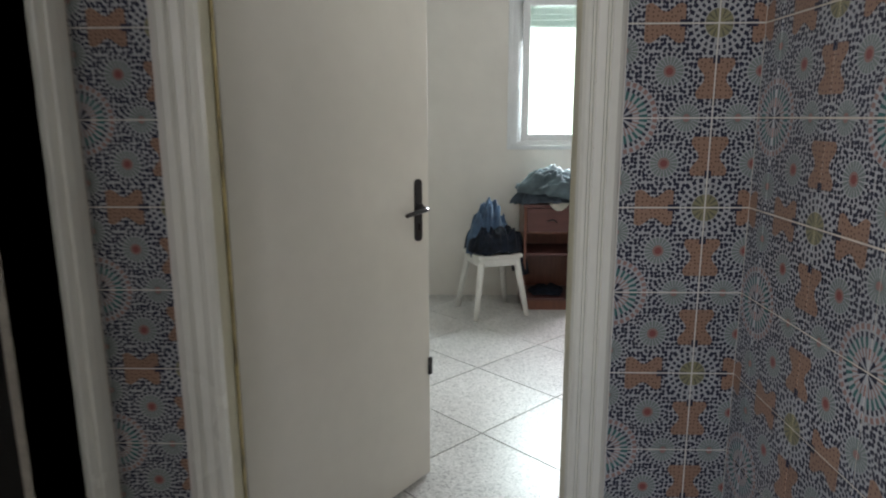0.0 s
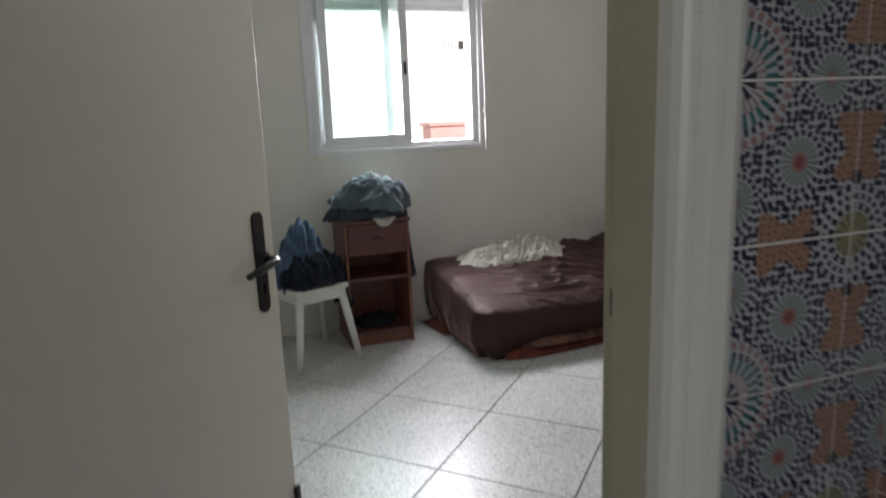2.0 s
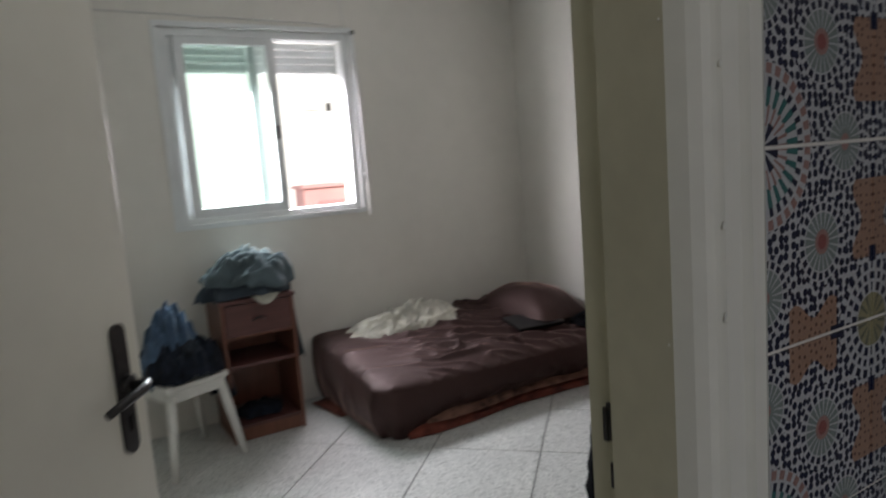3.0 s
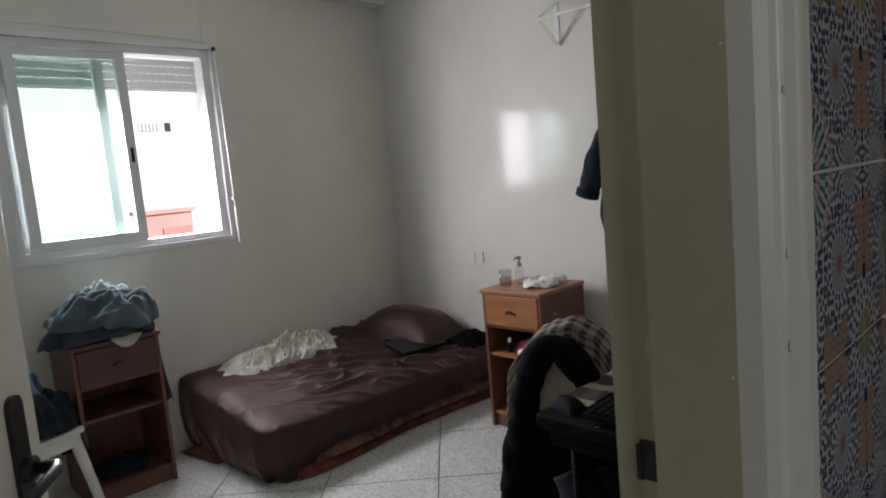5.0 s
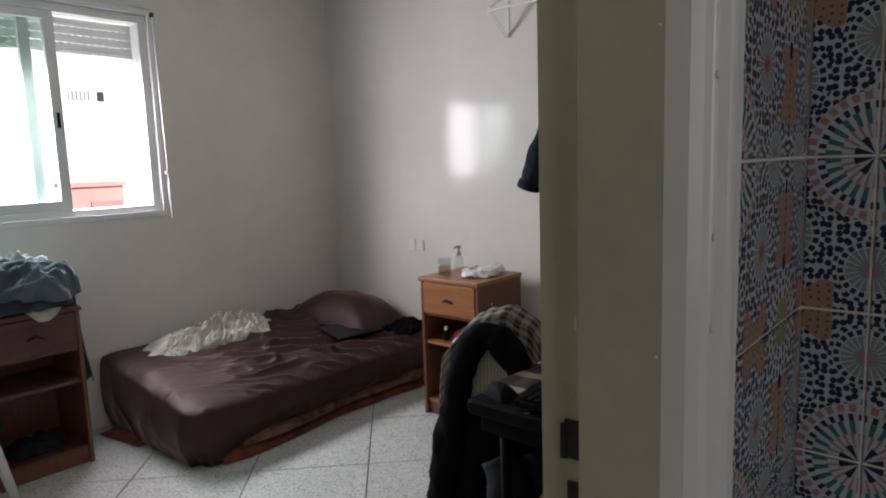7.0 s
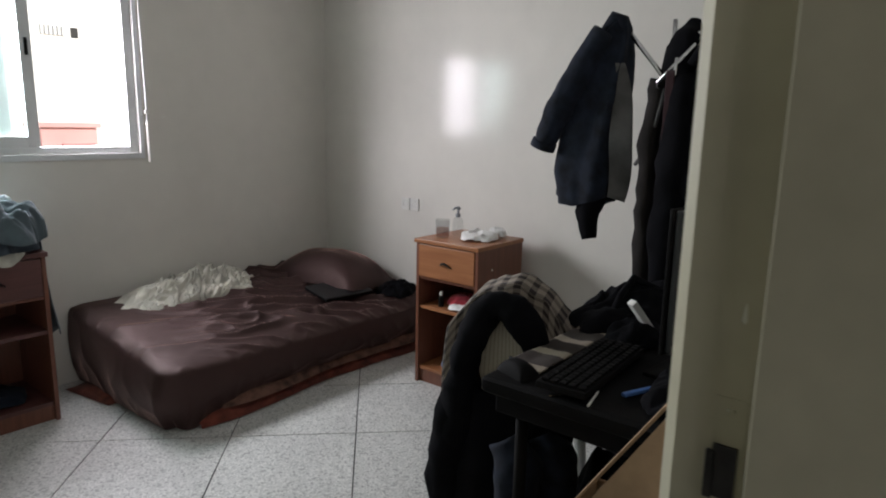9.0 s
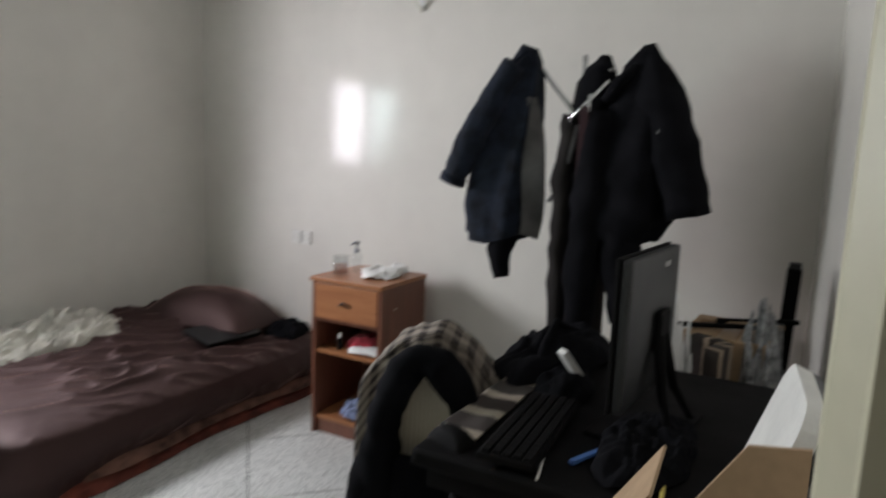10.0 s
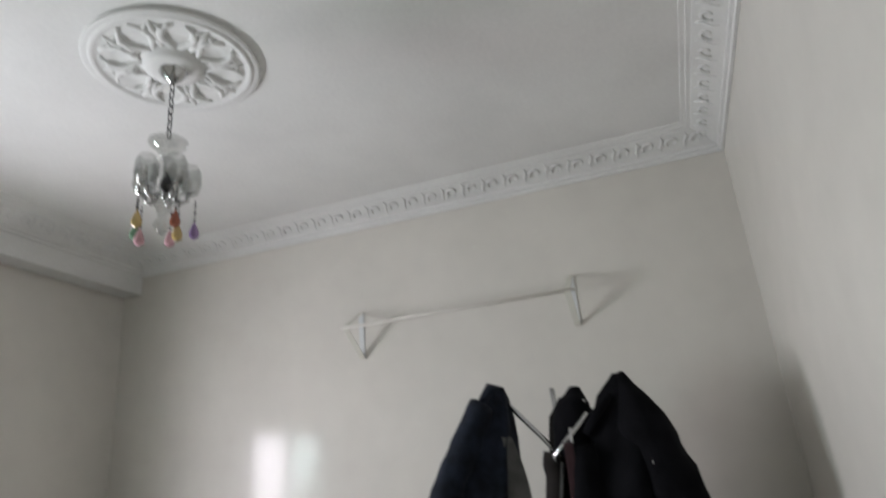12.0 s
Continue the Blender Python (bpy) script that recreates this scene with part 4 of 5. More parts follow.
part("stem", lathe(bmesh.new(), ((0.010, ZB - 0.05), (0.030, ZB - 0.075), (0.034, ZB - 0.10), (0.018, ZB - 0.13), (0.024, ZB - 0.17), (0.040, ZB - 0.20), (0.022, ZB - 0.235), (0.016, ZB - 0.26), (0.030, ZB - 0.285), (0.008, ZB - 0.32)), seg=18), LAMPGLASS, lamp, smooth=True)
for k in range(5):
    a = k * math.tau / 5 + 0.5
    c, s = math.cos(a), math.sin(a)
    arm = part("arm", tube(bmesh.new(), [(c * 0.02, s * 0.02, ZB - 0.19), (c * 0.05, s * 0.05, ZB - 0.205), (c * 0.066, s * 0.066, ZB - 0.195), (c * 0.072, s * 0.072, ZB - 0.165)], [0.008, 0.007, 0.007, 0.008], 8), CHROME, lamp, smooth=True)
    cup = lathe(bmesh.new(), ((0.010, ZB - 0.180), (0.028, ZB - 0.170), (0.037, ZB - 0.135), (0.034, ZB - 0.095), (0.024, ZB - 0.075), (0.022, ZB - 0.076), (0.032, ZB - 0.097), (0.034, ZB - 0.135), (0.025, ZB - 0.165)), (c * 0.072, s * 0.072, 0), 16)
    part("glass_shade", cup, LAMPGLASS, arm, smooth=True)
    part("candle", lathe(bmesh.new(), ((0.011, ZB - 0.165), (0.011, ZB - 0.10)), (c * 0.052, s * 0.052, 0), 10), ALU, arm)
    for j, (rr, col) in enumerate(((0.092, ("pink", "green", "yellow", "red", "purple")[k]), (0.064, ("red", "pink", "purple", "yellow", "green")[k]))[: 1 + (k % 2)]):
        b = a + 0.35 * j
        x, y, z0 = math.cos(b) * rr, math.sin(b) * rr, ZB - 0.195 - 0.030 * j
        bead = bmesh.new()
        for q in range(6):
            bmesh.ops.create_icosphere(bead, subdivisions=1, radius=0.005 if q % 2 else 0.0035, matrix=Matrix.Translation((x, y, z0 - 0.013 * q)))
        st = part("bead_string", bead, CRYSTAL["black"], arm)
        part("drop", lathe(bmesh.new(), ((0.001, z0 - 0.070), (0.009, z0 - 0.086), (0.016, z0 - 0.108), (0.014, z0 - 0.122), (0.004, z0 - 0.129)), (x, y, 0), 8), CRYSTAL[col], lamp, col + " crystal drop")
part("black_drop", lathe(bmesh.new(), ((0.002, ZB - 0.15), (0.012, ZB - 0.17), (0.018, ZB - 0.19), (0.012, ZB - 0.21), (0.002, ZB - 0.218)), (-0.062, -0.062, 0), 12), CRYSTAL["black"], lamp, "black crystal drop", smooth=True)

RX, RY = 2.136, 4.08
rose = structure("ceiling_rose", lathe(bmesh.new(), ((0.28, 0.0), (0.283, -0.012), (0.275, -0.019), (0.264, -0.013), (0.258, -0.017), (0.250, -0.023), (0.241, -0.015), (0.225, -0.011), (0.205, -0.015), (0.19, -0.010), (0.10, -0.013), (0.095, -0.026), (0.070, -0.036), (0.05, -0.038)), (RX, RY, CEIL), 64), PLASTER, "round white plaster ceiling rose with leaf ornament", smooth=True)
for k in range(8):
    a = k * math.tau / 8
    leaf = bmesh.new()
    for mir in (-1, 1):
        pts = [(RX + r * math.cos(b), RY + r * math.sin(b), CEIL - 0.014) for r, b in [(0.10 + 0.125 * i / 9, a + mir * (0.27 * math.sin(i / 3.0) + 0.04)) for i in range(10)]]
        tube(leaf, pts, [0.005 + 0.009 * math.sin(3.14 * i / 9) + 0.003 * math.sin(i * 2.6 + k) for i in range(10)], 7)
        # curled lobes along the leaf
        for i in (3, 5, 7):
            r, b = 0.10 + 0.125 * i / 9, a + mir * (0.27 * math.sin(i / 3.0) + 0.04)
            tube(leaf, [(RX + (r + 0.006 * t) * math.cos(b + mir * 0.035 * t), RY + (r + 0.006 * t) * math.sin(b + mir * 0.035 * t), CEIL - 0.012 - 0.004 * math.sin(t)) for t in range(4)], [0.008, 0.007, 0.006, 0.002], 6)
    part("leaf", leaf, PLASTER, rose, smooth=True)
    b = a + math.tau / 16
    part("bud", tube(bmesh.new(), [(RX + r * math.cos(b), RY + r * math.sin(b), CEIL - 0.013) for r in (0.11, 0.14, 0.165, 0.195, 0.232)], [0.004, 0.014, 0.009, 0.013, 0.004], 7), PLASTER, rose, smooth=True)

# ---- wall rack and sockets ----
rack = thing("wall_rack", pose(X_R, 0, 0), "white metal clothes rail on two triangular wall brackets", "clothes rail")
for y in (4.13, 3.05):
    br = bmesh.new()
    box(br, -0.006, y - 0.014, 2.10, 0.0, y + 0.014, 2.34, 0.001)
    part("wall_strip", br, ALU, rack)
    st = bmesh.new()
    for za, zb in ((2.335, 2.235), (2.105, 2.225)):
        d = Vector((-0.17, 0, zb - za))
        for i in range(1):
            v = [st.verts.new((x, y + s, z)) for x, z in ((-0.004, za), (-0.175, zb)) for s in (-0.014, 0.014)]
            w = [st.verts.new(q.co + Vector((-0.004 * (1 if za > zb else -1) * 0, 0, 0.006 if za > zb else -0.006))) for q in v]
            for a in ((0, 1, 3, 2),):
                st.faces.new([v[k] for k in a])
                st.faces.new([w[k] for k in a[::-1]])
            for p, r in ((0, 1), (1, 3), (3, 2), (2, 0)):
                st.faces.new((v[p], v[r], w[r], w[p]))
    part("strut", st, FRAMEPAINT, rack)
part("rail", tube(bmesh.new(), [(-0.165, 4.16, 2.23), (-0.165, 3.02, 2.23)], 0.007, 12), WALL, rack, smooth=True)
for y in (4.94, 4.865):
    so = thing("wall_socket", pose(X_R, y, 0.875), "white double pole wall socket", "socket", "sockets")
    part("face_plate", boxes((-0.010, -0.034, -0.038, 0.0, 0.034, 0.038), bevel=0.003), WHITEPLASTIC, so)
    wl = bmesh.new()
    lathe(wl, ((0.021, 0.0), (0.021, 0.003), (0.018, 0.003), (0.017, 0.001)), seg=20)
    ob = part("well", wl, WHITEPLASTIC, so)
    ob.matrix_basis = pose(-0.0095, 0, 0, 0, -90, 0)

# ---- desk corner ----
DX0, DX1, DY0, DY1, DZ = 1.84, 2.78, 2.36, 3.09, 0.74
desk = thing("desk", pose(0, 0, 0), "black plastic desk with rounded corners crowded with things", "desk")
part("desktop", boxes((DX0, DY0, DZ - 0.045, DX1, DY1, DZ), bevel=0.018, seg=3), BLACKPLASTIC, desk)
part("apron", boxes((DX0 + 0.03, DY0 + 0.03, DZ - 0.10, DX1 - 0.03, DY1 - 0.03, DZ - 0.046), bevel=0.006), BLACKPLASTIC, desk)
for x in (DX0 + 0.07, DX1 - 0.07):
    for y in (DY0 + 0.07, DY1 - 0.09):
        part("leg", tube(bmesh.new(), [(x, y, DZ - 0.06), (x, y, 0.0)], 0.017, 12), BLACKPLASTIC, desk, smooth=True)

keyboard = thing("keyboard", pose(2.05, 2.875, DZ + 0.012, 0, 0, 3), "black computer keyboard lying on the desk", "keyboard")
part("case", boxes((-0.20, -0.065, 0, 0.20, 0.065, 0.018), bevel=0.004), BLACKPLASTIC, keyboard)
_k = box(bmesh.new(), 0, 0, 0, 0.019, 0.019, 0.008, 0.002, 1)
_key = part("key", _k, BLACKPLASTIC, keyboard)
_key.matrix_basis = pose(-0.193, -0.058, 0.0182)
for r in range(5):
    for k in range(17):
        if r or k:
            ob = new("key", _key.data)
            ob.parent = keyboard
            ob.matrix_basis = pose(-0.193 + 0.0228 * k, -0.058 + 0.0235 * r, 0.0182)
mouse = thing("computer_mouse", pose(1.915, 3.02, DZ, 0, 0, 70), "black computer mouse near the desk corner", "mouse")


def mouse_top(u, v):
    a, b = 2 * u - 1, 2 * v - 1
    k = max(0.0, 1 - abs(a) ** 2.5) * max(0.0, 1 - abs(b) ** 2.5)
    return Vector((a * 0.055, b * 0.032, 0.001 + 0.038 * k ** 0.5))


part("shell", surface(18, 12, mouse_top), BLACKPLASTIC, mouse, smooth=True)
part("wheel", boxes((0.020, -0.004, 0.024, 0.040, 0.004, 0.037), bevel=0.002), GREYPLASTIC, mouse)


def striped(name, base, stripe, freq):
    m = bpy.data.materials.new(name)
    m.use_nodes = True
    q = Maths(m)
    n, l = q.n, q.l
    uv, sep, ns = n.new("ShaderNodeUVMap"), n.new("ShaderNodeSeparateXYZ"), n.new("ShaderNodeTexNoise")
    ns.inputs["Scale"].default_value = 30
    l.new(uv.outputs[0], sep.inputs[0])
    l.new(uv.outputs[0], ns.inputs["Vector"])
    s = q.do("GREATER_THAN", q.do("SINE", q.do("MULTIPLY", q.do("MULTIPLY_ADD", ns.outputs["Fac"], 0.02, sep.outputs[0]), freq)), 0.45)
    l.new(q.mix(s, base, stripe), n["Principled BSDF"].inputs["Base Color"])
    n["Principled BSDF"].inputs["Roughness"].default_value = 0.95
    return m


STRIPED = striped("striped_woven_cloth", (0.035, 0.026, 0.022), (0.26, 0.22, 0.17), 34.0)
mat_cloth = thing("striped_cloth", pose(0, 0, 0), "dark woven cloth with beige stripes spread on the desk", "cloth")
part("cloth", surface(40, 24, lambda u, v: Vector((1.93 + 0.72 * u, 2.97 + 0.135 * v, DZ + 0.006 + 0.006 * (1 + nz(u * 8, v * 3, 2)) - 0.05 * max(0, v - 0.82) / 0.18 * (1 if v > 0.82 else 0))), 0.004), STRIPED, mat_cloth, smooth=True)

monitor = thing("monitor", pose(2.235, 2.672, DZ, 0, 0, -6), "dark grey computer monitor seen from behind on a splayed stand", "monitor")
part("back_cover", boxes((-0.195, -0.022, 0.10, 0.195, 0.004, 0.448), bevel=0.010, seg=3), GREYPLASTIC, monitor)
part("bezel", boxes((-0.198, 0.004, 0.097, 0.198, 0.016, 0.451), bevel=0.004), BLACKPLASTIC, monitor)
part("screen", boxes((-0.18, 0.0155, 0.115, 0.18, 0.0175, 0.435)), glass("screen_glass", (0.01, 0.01, 0.012)), monitor)
part("hub", boxes((0.0, -0.040, 0.20, 0.09, -0.022, 0.30), bevel=0.008), BLACKPLASTIC, monitor)
part("badge", boxes((0.05, -0.0235, 0.405, 0.10, -0.0225, 0.418)), CHROME, monitor)
for s in (-1, 1):
    part("stand_leg", tube(bmesh.new(), [(0.02 * s + 0.04, -0.032, 0.24), (0.05 * s + 0.04, -0.06, 0.10), (0.10 * s + 0.04, -0.10, 0.006)], [0.014, 0.012, 0.009], 8), BLACKPLASTIC, monitor, smooth=True)
part("stand_foot", boxes((-0.12, -0.12, 0.0, 0.18, 0.09, 0.010), bevel=0.004), BLACKPLASTIC, monitor)

bagheap = thing("black_bag", pose(2.60, 3.00, DZ, 0, 0, -10), "soft black bag slumped on the back of the desk", "bag")
heap("body", pose(0, 0, 0), 0.27, 0.15, 0.13, BLACKCLOTH, "", "", 12.3, folds=8, parent=bagheap, n=36)
part("strap", tube(bmesh.new(), [(-0.22, -0.05, 0.02), (-0.12, -0.02, 0.10), (0.02, 0.02, 0.135), (0.14, 0.0, 0.08), (0.2, -0.05, 0.02)], 0.012, 8), BLACKCLOTH, bagheap, smooth=True)
adapter = thing("white_charger", pose(2.37, 2.885, DZ + 0.085, 0, 52, -35), "white plastic stick charger leaning on the black bag", "charger")
part("body", boxes((-0.055, -0.016, -0.010, 0.055, 0.016, 0.010), bevel=0.004), WHITEPLASTIC, adapter)
part("plug", boxes((0.055, -0.011, -0.006, 0.068, 0.011, 0.006), bevel=0.002), PAPER, adapter)
heap("dark_cloth", pose(2.38, 2.90, DZ), 0.12, 0.08, 0.075, BLACKCLOTH, "black cloth bunched on the desk under the charger", "cloth", 15.1, n=26)
heap("desk_clutter", pose(2.12, 2.62, DZ), 0.22, 0.11, 0.05, BLACKCLOTH, "tangle of black cables and gloves on the desk", "clutter", 17.7, folds=22, n=50)
pen = thing("blue_pouch", pose(2.02, 2.72, DZ + 0.004, 0, 0, -24), "flat blue plastic ruler case on the desk", "case")
part("case", boxes((-0.075, -0.007, 0, 0.075, 0.007, 0.010), bevel=0.003), BLUEPLASTIC, pen)
pencil = thing("pencil", pose(1.895, 2.80, DZ + 0.004, 0, 0, 12), "thin white pencil lying near the edge of the desk", "pencil")
part("shaft", tube(bmesh.new(), [(-0.045, 0, 0), (0.045, 0, 0)], 0.0035, 6), WHITEPLASTIC, pencil)
part("tip", tube(bmesh.new(), [(0.045, 0, 0), (0.058, 0, 0)], [0.0035, 0.0008], 6), BLACKPLASTIC, pencil)
blade = thing("metal_ruler", pose(1.885, 2.86, DZ, 0, 0, -40), "thin steel strip lying on the desk edge", "ruler")
part("strip", boxes((-0.05, -0.004, 0, 0.05, 0.004, 0.002)), CHROME, blade)
wire = thing("yellow_cable", pose(0, 0, 0), "yellow cable looping off the desk into the box", "cable")
part("cord", tube(bmesh.new(), [(1.98, 2.56, DZ + 0.006), (1.88, 2.55, DZ + 0.012), (1.83, 2.56, DZ - 0.01), (1.815, 2.58, DZ - 0.10), (1.81, 2.60, 0.50)], 0.005, 8), mat("yellow_plastic", (0.55, 0.45, 0.10), 0.5), wire, smooth=True)

# black heap added to stand for the dark space under the desk
heap("dark_filler_heap", pose(2.32, 2.74, 0, 0, 0, 12), 0.42, 0.30, 0.52, BLACKCLOTH, "black cloth heap added for the darkness under the desk", "bundle", 31.0, folds=9, n=60, flat=0.45)
heap("dark_trousers", pose(2.02, 2.95, 0, 0, 0, 30), 0.16, 0.13, 0.34, DENIM, "dark trousers heaped under the desk corner", "trousers", 33.0, folds=9, n=40, flat=0.5)
shoe = thing("shoe", pose(2.22, 3.04, 0, 0, 0, 205), "blue and white sports shoe under the desk", "shoe")
part("sole", boxes((-0.135, -0.045, 0, 0.135, 0.045, 0.028), bevel=0.012), WHITEPLASTIC, shoe)
part("upper", surface(20, 14, lambda u, v: Vector((-0.125 + 0.25 * u, (2 * v - 1) * (0.040 - 0.006 * u), 0.026 + (0.085 - 0.055 * u) * (1 - abs(2 * v - 1) ** 2.6) ** 0.6))), DENIMBLUE, shoe, smooth=True)

# ---- chair with jacket and shirt ----
CH = pose(2.19, 3.225, 0, 0, 0, 108)
chair = thing("plastic_chair", CH, "beige plastic chair with clothes over its back", "chair")


def arch(z0, top, w):
    """The outline of the chair's back, from one side over the top to the other."""
    return [(w * math.cos(a), z0 + (top - z0) * math.sin(a) ** 0.8) for a in [math.pi * k / 14 for k in range(15)]]


part("seat", surface(14, 14, lambda u, v: Vector(((2 * u - 1) * 0.20, -0.40 + 0.42 * v, 0.43 - 0.02 * math.sin(u * 3.14) * math.sin(v * 3.14))), 0.012), WHITEPLASTIC, chair, smooth=True)
CHAIRMESH = striped("beige_perforated_plastic", (0.46, 0.43, 0.34), (0.36, 0.33, 0.26), 120.0)
part("back_panel", surface(16, 14, lambda u, v: Vector(((2 * u - 1) * 0.14 * (1 - 0.3 * v * v), 0.02 + 0.04 * v - 0.03 * math.sin(u * 3.14), 0.44 + 0.37 * v)), 0.010), CHAIRMESH, chair, "beige perforated chair back", smooth=True)
part("back_rim", tube(bmesh.new(), [(x, 0.02 + 0.07 * (z - 0.43), z) for x, z in arch(0.43, 0.83, 0.15)], 0.018, 8), WHITEPLASTIC, chair, smooth=True)
for s in (-1, 1):
    for y in (-0.36, 0.0):
        part("leg", tube(bmesh.new(), [(s * 0.17, y, 0.42), (s * 0.20, y + (0.05 if y == 0 else -0.02), 0.0)], [0.026, 0.020], 8), WHITEPLASTIC, chair, smooth=True)

jacket = thing("black_jacket_on_chair", CH, "black padded jacket hung round the chair back", "jacket")


def sleeve(pts, radii, parent, material, name="sleeve", seed=1.0, seg=16, label=""):
    """A soft cloth tube with folds along it."""
    bm = bmesh.new()
    n = 6
    full, rr = [], []
    for i in range(len(pts) - 1):
        for k in range(n):
            t = k / n
            full.append(Vector(pts[i]).lerp(Vector(pts[i + 1]), t))
            rr.append(radii[i] * (1 - t) + radii[i + 1] * t)
    full.append(Vector(pts[-1]))
    rr.append(radii[-1])
    tube(bm, full, rr, seg)
    for v in bm.verts:
        v.co += Vector((nz(v.co.x, v.co.z, seed, 14), nz(v.co.y, v.co.z, seed + 3, 14), nz(v.co.x, v.co.y, seed + 5, 10))) * 0.016 + Vector((0.3, 0.3, 0)) * 0.012 * ridged(v.co.x, v.co.y, v.co.z * 1.6 + seed, 9)
    return part(name, bm, material, parent, label, smooth=True)


_a = [(x, 0.045 + 0.08 * (z - 0.43), z) for x, z in arch(0.36, 0.845, 0.145)]
sleeve(_a, [0.062 + 0.007 * math.sin(k * 1.7) - 0.016 * math.sin(math.pi * k / 14) for k in range(15)], jacket, BLACKCLOTH, "collar", 21.0)


sleeve([(0.15, 0.04, 0.52), (0.175, 0.045, 0.36), (0.185, 0.05, 0.18), (0.165, 0.05, 0.05)], [0.062, 0.070, 0.062, 0.045], jacket, BLACKCLOTH, seed=2.0)
sleeve([(-0.15, 0.04, 0.52), (-0.16, 0.05, 0.36), (-0.155, 0.05, 0.2)], [0.06, 0.065, 0.055], jacket, BLACKCLOTH, seed=6.0)
part("back_body", surface(20, 20, lambda u, v: Vector(((2 * u - 1) * (0.17 + 0.02 * v), 0.085 + 0.03 * math.sin(u * 11) * v + 0.01 * v, 0.60 - 0.04 * math.sin(u * 3.14) - 0.44 * v)), 0.02), BLACKCLOTH, jacket, smooth=True)
trousers = thing("hanging_jeans", pose(2.07, 3.13, 0, 0, 0, -34), "dark jeans hanging down the chair front", "jeans")
sleeve([(-0.02, 0.0, 0.46), (0.0, -0.05, 0.40), (0.01, -0.06, 0.20), (0.0, -0.05, 0.04)], [0.05, 0.075, 0.07, 0.055], trousers, DENIM, "leg", 9.0)
sleeve([(0.10, 0.0, 0.46), (0.12, -0.04, 0.40), (0.13, -0.05, 0.22), (0.12, -0.05, 0.06)], [0.05, 0.07, 0.065, 0.05], trousers, DENIM, "leg", 12.0)

shirt = thing("plaid_shirt", pose(2.305, 3.285, -0.035, 0, 0, 108), "brown and cream plaid flannel shirt draped behind the chair", "shirt")


def drape(u, v):
    a = 2 * u - 1
    top = 0.905 - 0.17 * abs(a) ** 1.8
    s = v * 0.46
    y = 0.05 - 0.17 * min(s / 0.20, 1) + 0.02 * nz(a * 3, v * 3, 4)
    z = top + 0.015 * math.sin(min(s / 0.2, 1) * 3.14) - max(0, s - 0.14) * 0.9 + 0.016 * nz(a * 5, v * 4, 8)
    return Vector((a * 0.215, y, z))


part("front", surface(34, 30, drape, 0.006), PLAID, shirt, smooth=True)
part("fold", surface(34, 18, lambda u, v: drape(u, 0.0) + Vector((0.01 * nz(u * 6, v), 0.005 + 0.04 * v + 0.012 * math.sin(u * 14), 0.004 - 0.30 * v * (0.6 + 0.4 * abs(2 * u - 1)))), 0.006), PLAID, shirt, smooth=True)

# ---- cardboard, board and clutter by the door wall ----
carton = thing("cardboard_box", pose(1.62, 2.55, 0, 0, 0, 3), "open brown cardboard box with its flap raised beside the desk", "box")
w, d, h, t = 0.17, 0.17, 0.62, 0.006
part("side", boxes((-w, -d, 0, -w + t, d, h), bevel=0.001), CARD, carton)
part("side", boxes((w - t, -d, 0, w, d, h), bevel=0.001), CARD, carton)
part("side", boxes((-w + t, -d, 0, w - t, -d + t, h), bevel=0.001), CARD, carton)
part("side", boxes((-w + t, d - t, 0, w - t, d, h), bevel=0.001), CARD, carton)
part("bottom", boxes((-w + t, -d + t, 0, w - t, d - t, t)), CARD, carton)
fl = part("flap", boxes((-0.02, 0, 0, w, t, 0.34), bevel=0.001), CARD, carton)
fl.matrix_basis = pose(0, d - t, h, 33, 0, 0)
_f = bmesh.new()
_lo = [_f.verts.new((-w, y, z)) for y, z in ((0.165, 0.60), (0.02, 0.825), (-0.135, 1.075), (-0.20, 1.085), (-0.20, 0.60))]
_hi = [_f.verts.new((q.co.x + t, q.co.y, q.co.z)) for q in _lo]
_f.faces.new(_lo)
_f.faces.new(_hi[::-1])
for k in range(5):
    _f.faces.new((_lo[k], _hi[k], _hi[(k + 1) % 5], _lo[(k + 1) % 5]))
bmesh.ops.recalc_face_normals(_f, faces=_f.faces[:])
part("torn_flap", _f, CARD, carton)
part("inner_carton", boxes((-w + 0.02, -d + 0.01, 0.0, w - 0.02, -d + 0.08, 0.84), bevel=0.003), CARD, carton)
board = thing("white_board", pose(1.66, 2.425, 0.842, 18, 0, 4), "rounded white tray with a grey rim leaning against the wall", "tray")
_b = bmesh.new()
box(_b, -0.13, -0.012, 0.0, 0.13, 0.012, 0.27)
bmesh.ops.bevel(_b, geom=[e for e in _b.edges if abs(e.verts[0].co.y - e.verts[1].co.y) > 0.01], offset=0.05, segments=6, affect="EDGES", profile=0.5)
part("panel", _b, WHITEPLASTIC, board)
_b = bmesh.new()
box(_b, -0.128, -0.026, 0.002, 0.128, -0.0125, 0.268)
bmesh.ops.bevel(_b, geom=[e for e in _b.edges if abs(e.verts[0].co.y - e.verts[1].co.y) > 0.01], offset=0.05, segments=6, affect="EDGES", profile=0.5)
part("rim", _b, GREYPLASTIC, board, "grey metal rim")
torch = thing("red_capped_tube", pose(1.72, 2.52, 0.66, 0, 0, 0), "white tube with a red cap standing in the box", "tube")
part("tube", lathe(bmesh.new(), ((0.015, 0), (0.015, 0.13), (0.012, 0.14)), seg=14), WHITEPLASTIC, torch)
part("cap", lathe(bmesh.new(), ((0.012, 0.14), (0.012, 0.16), (0.008, 0.165)), seg=14), REDPLASTIC, torch)

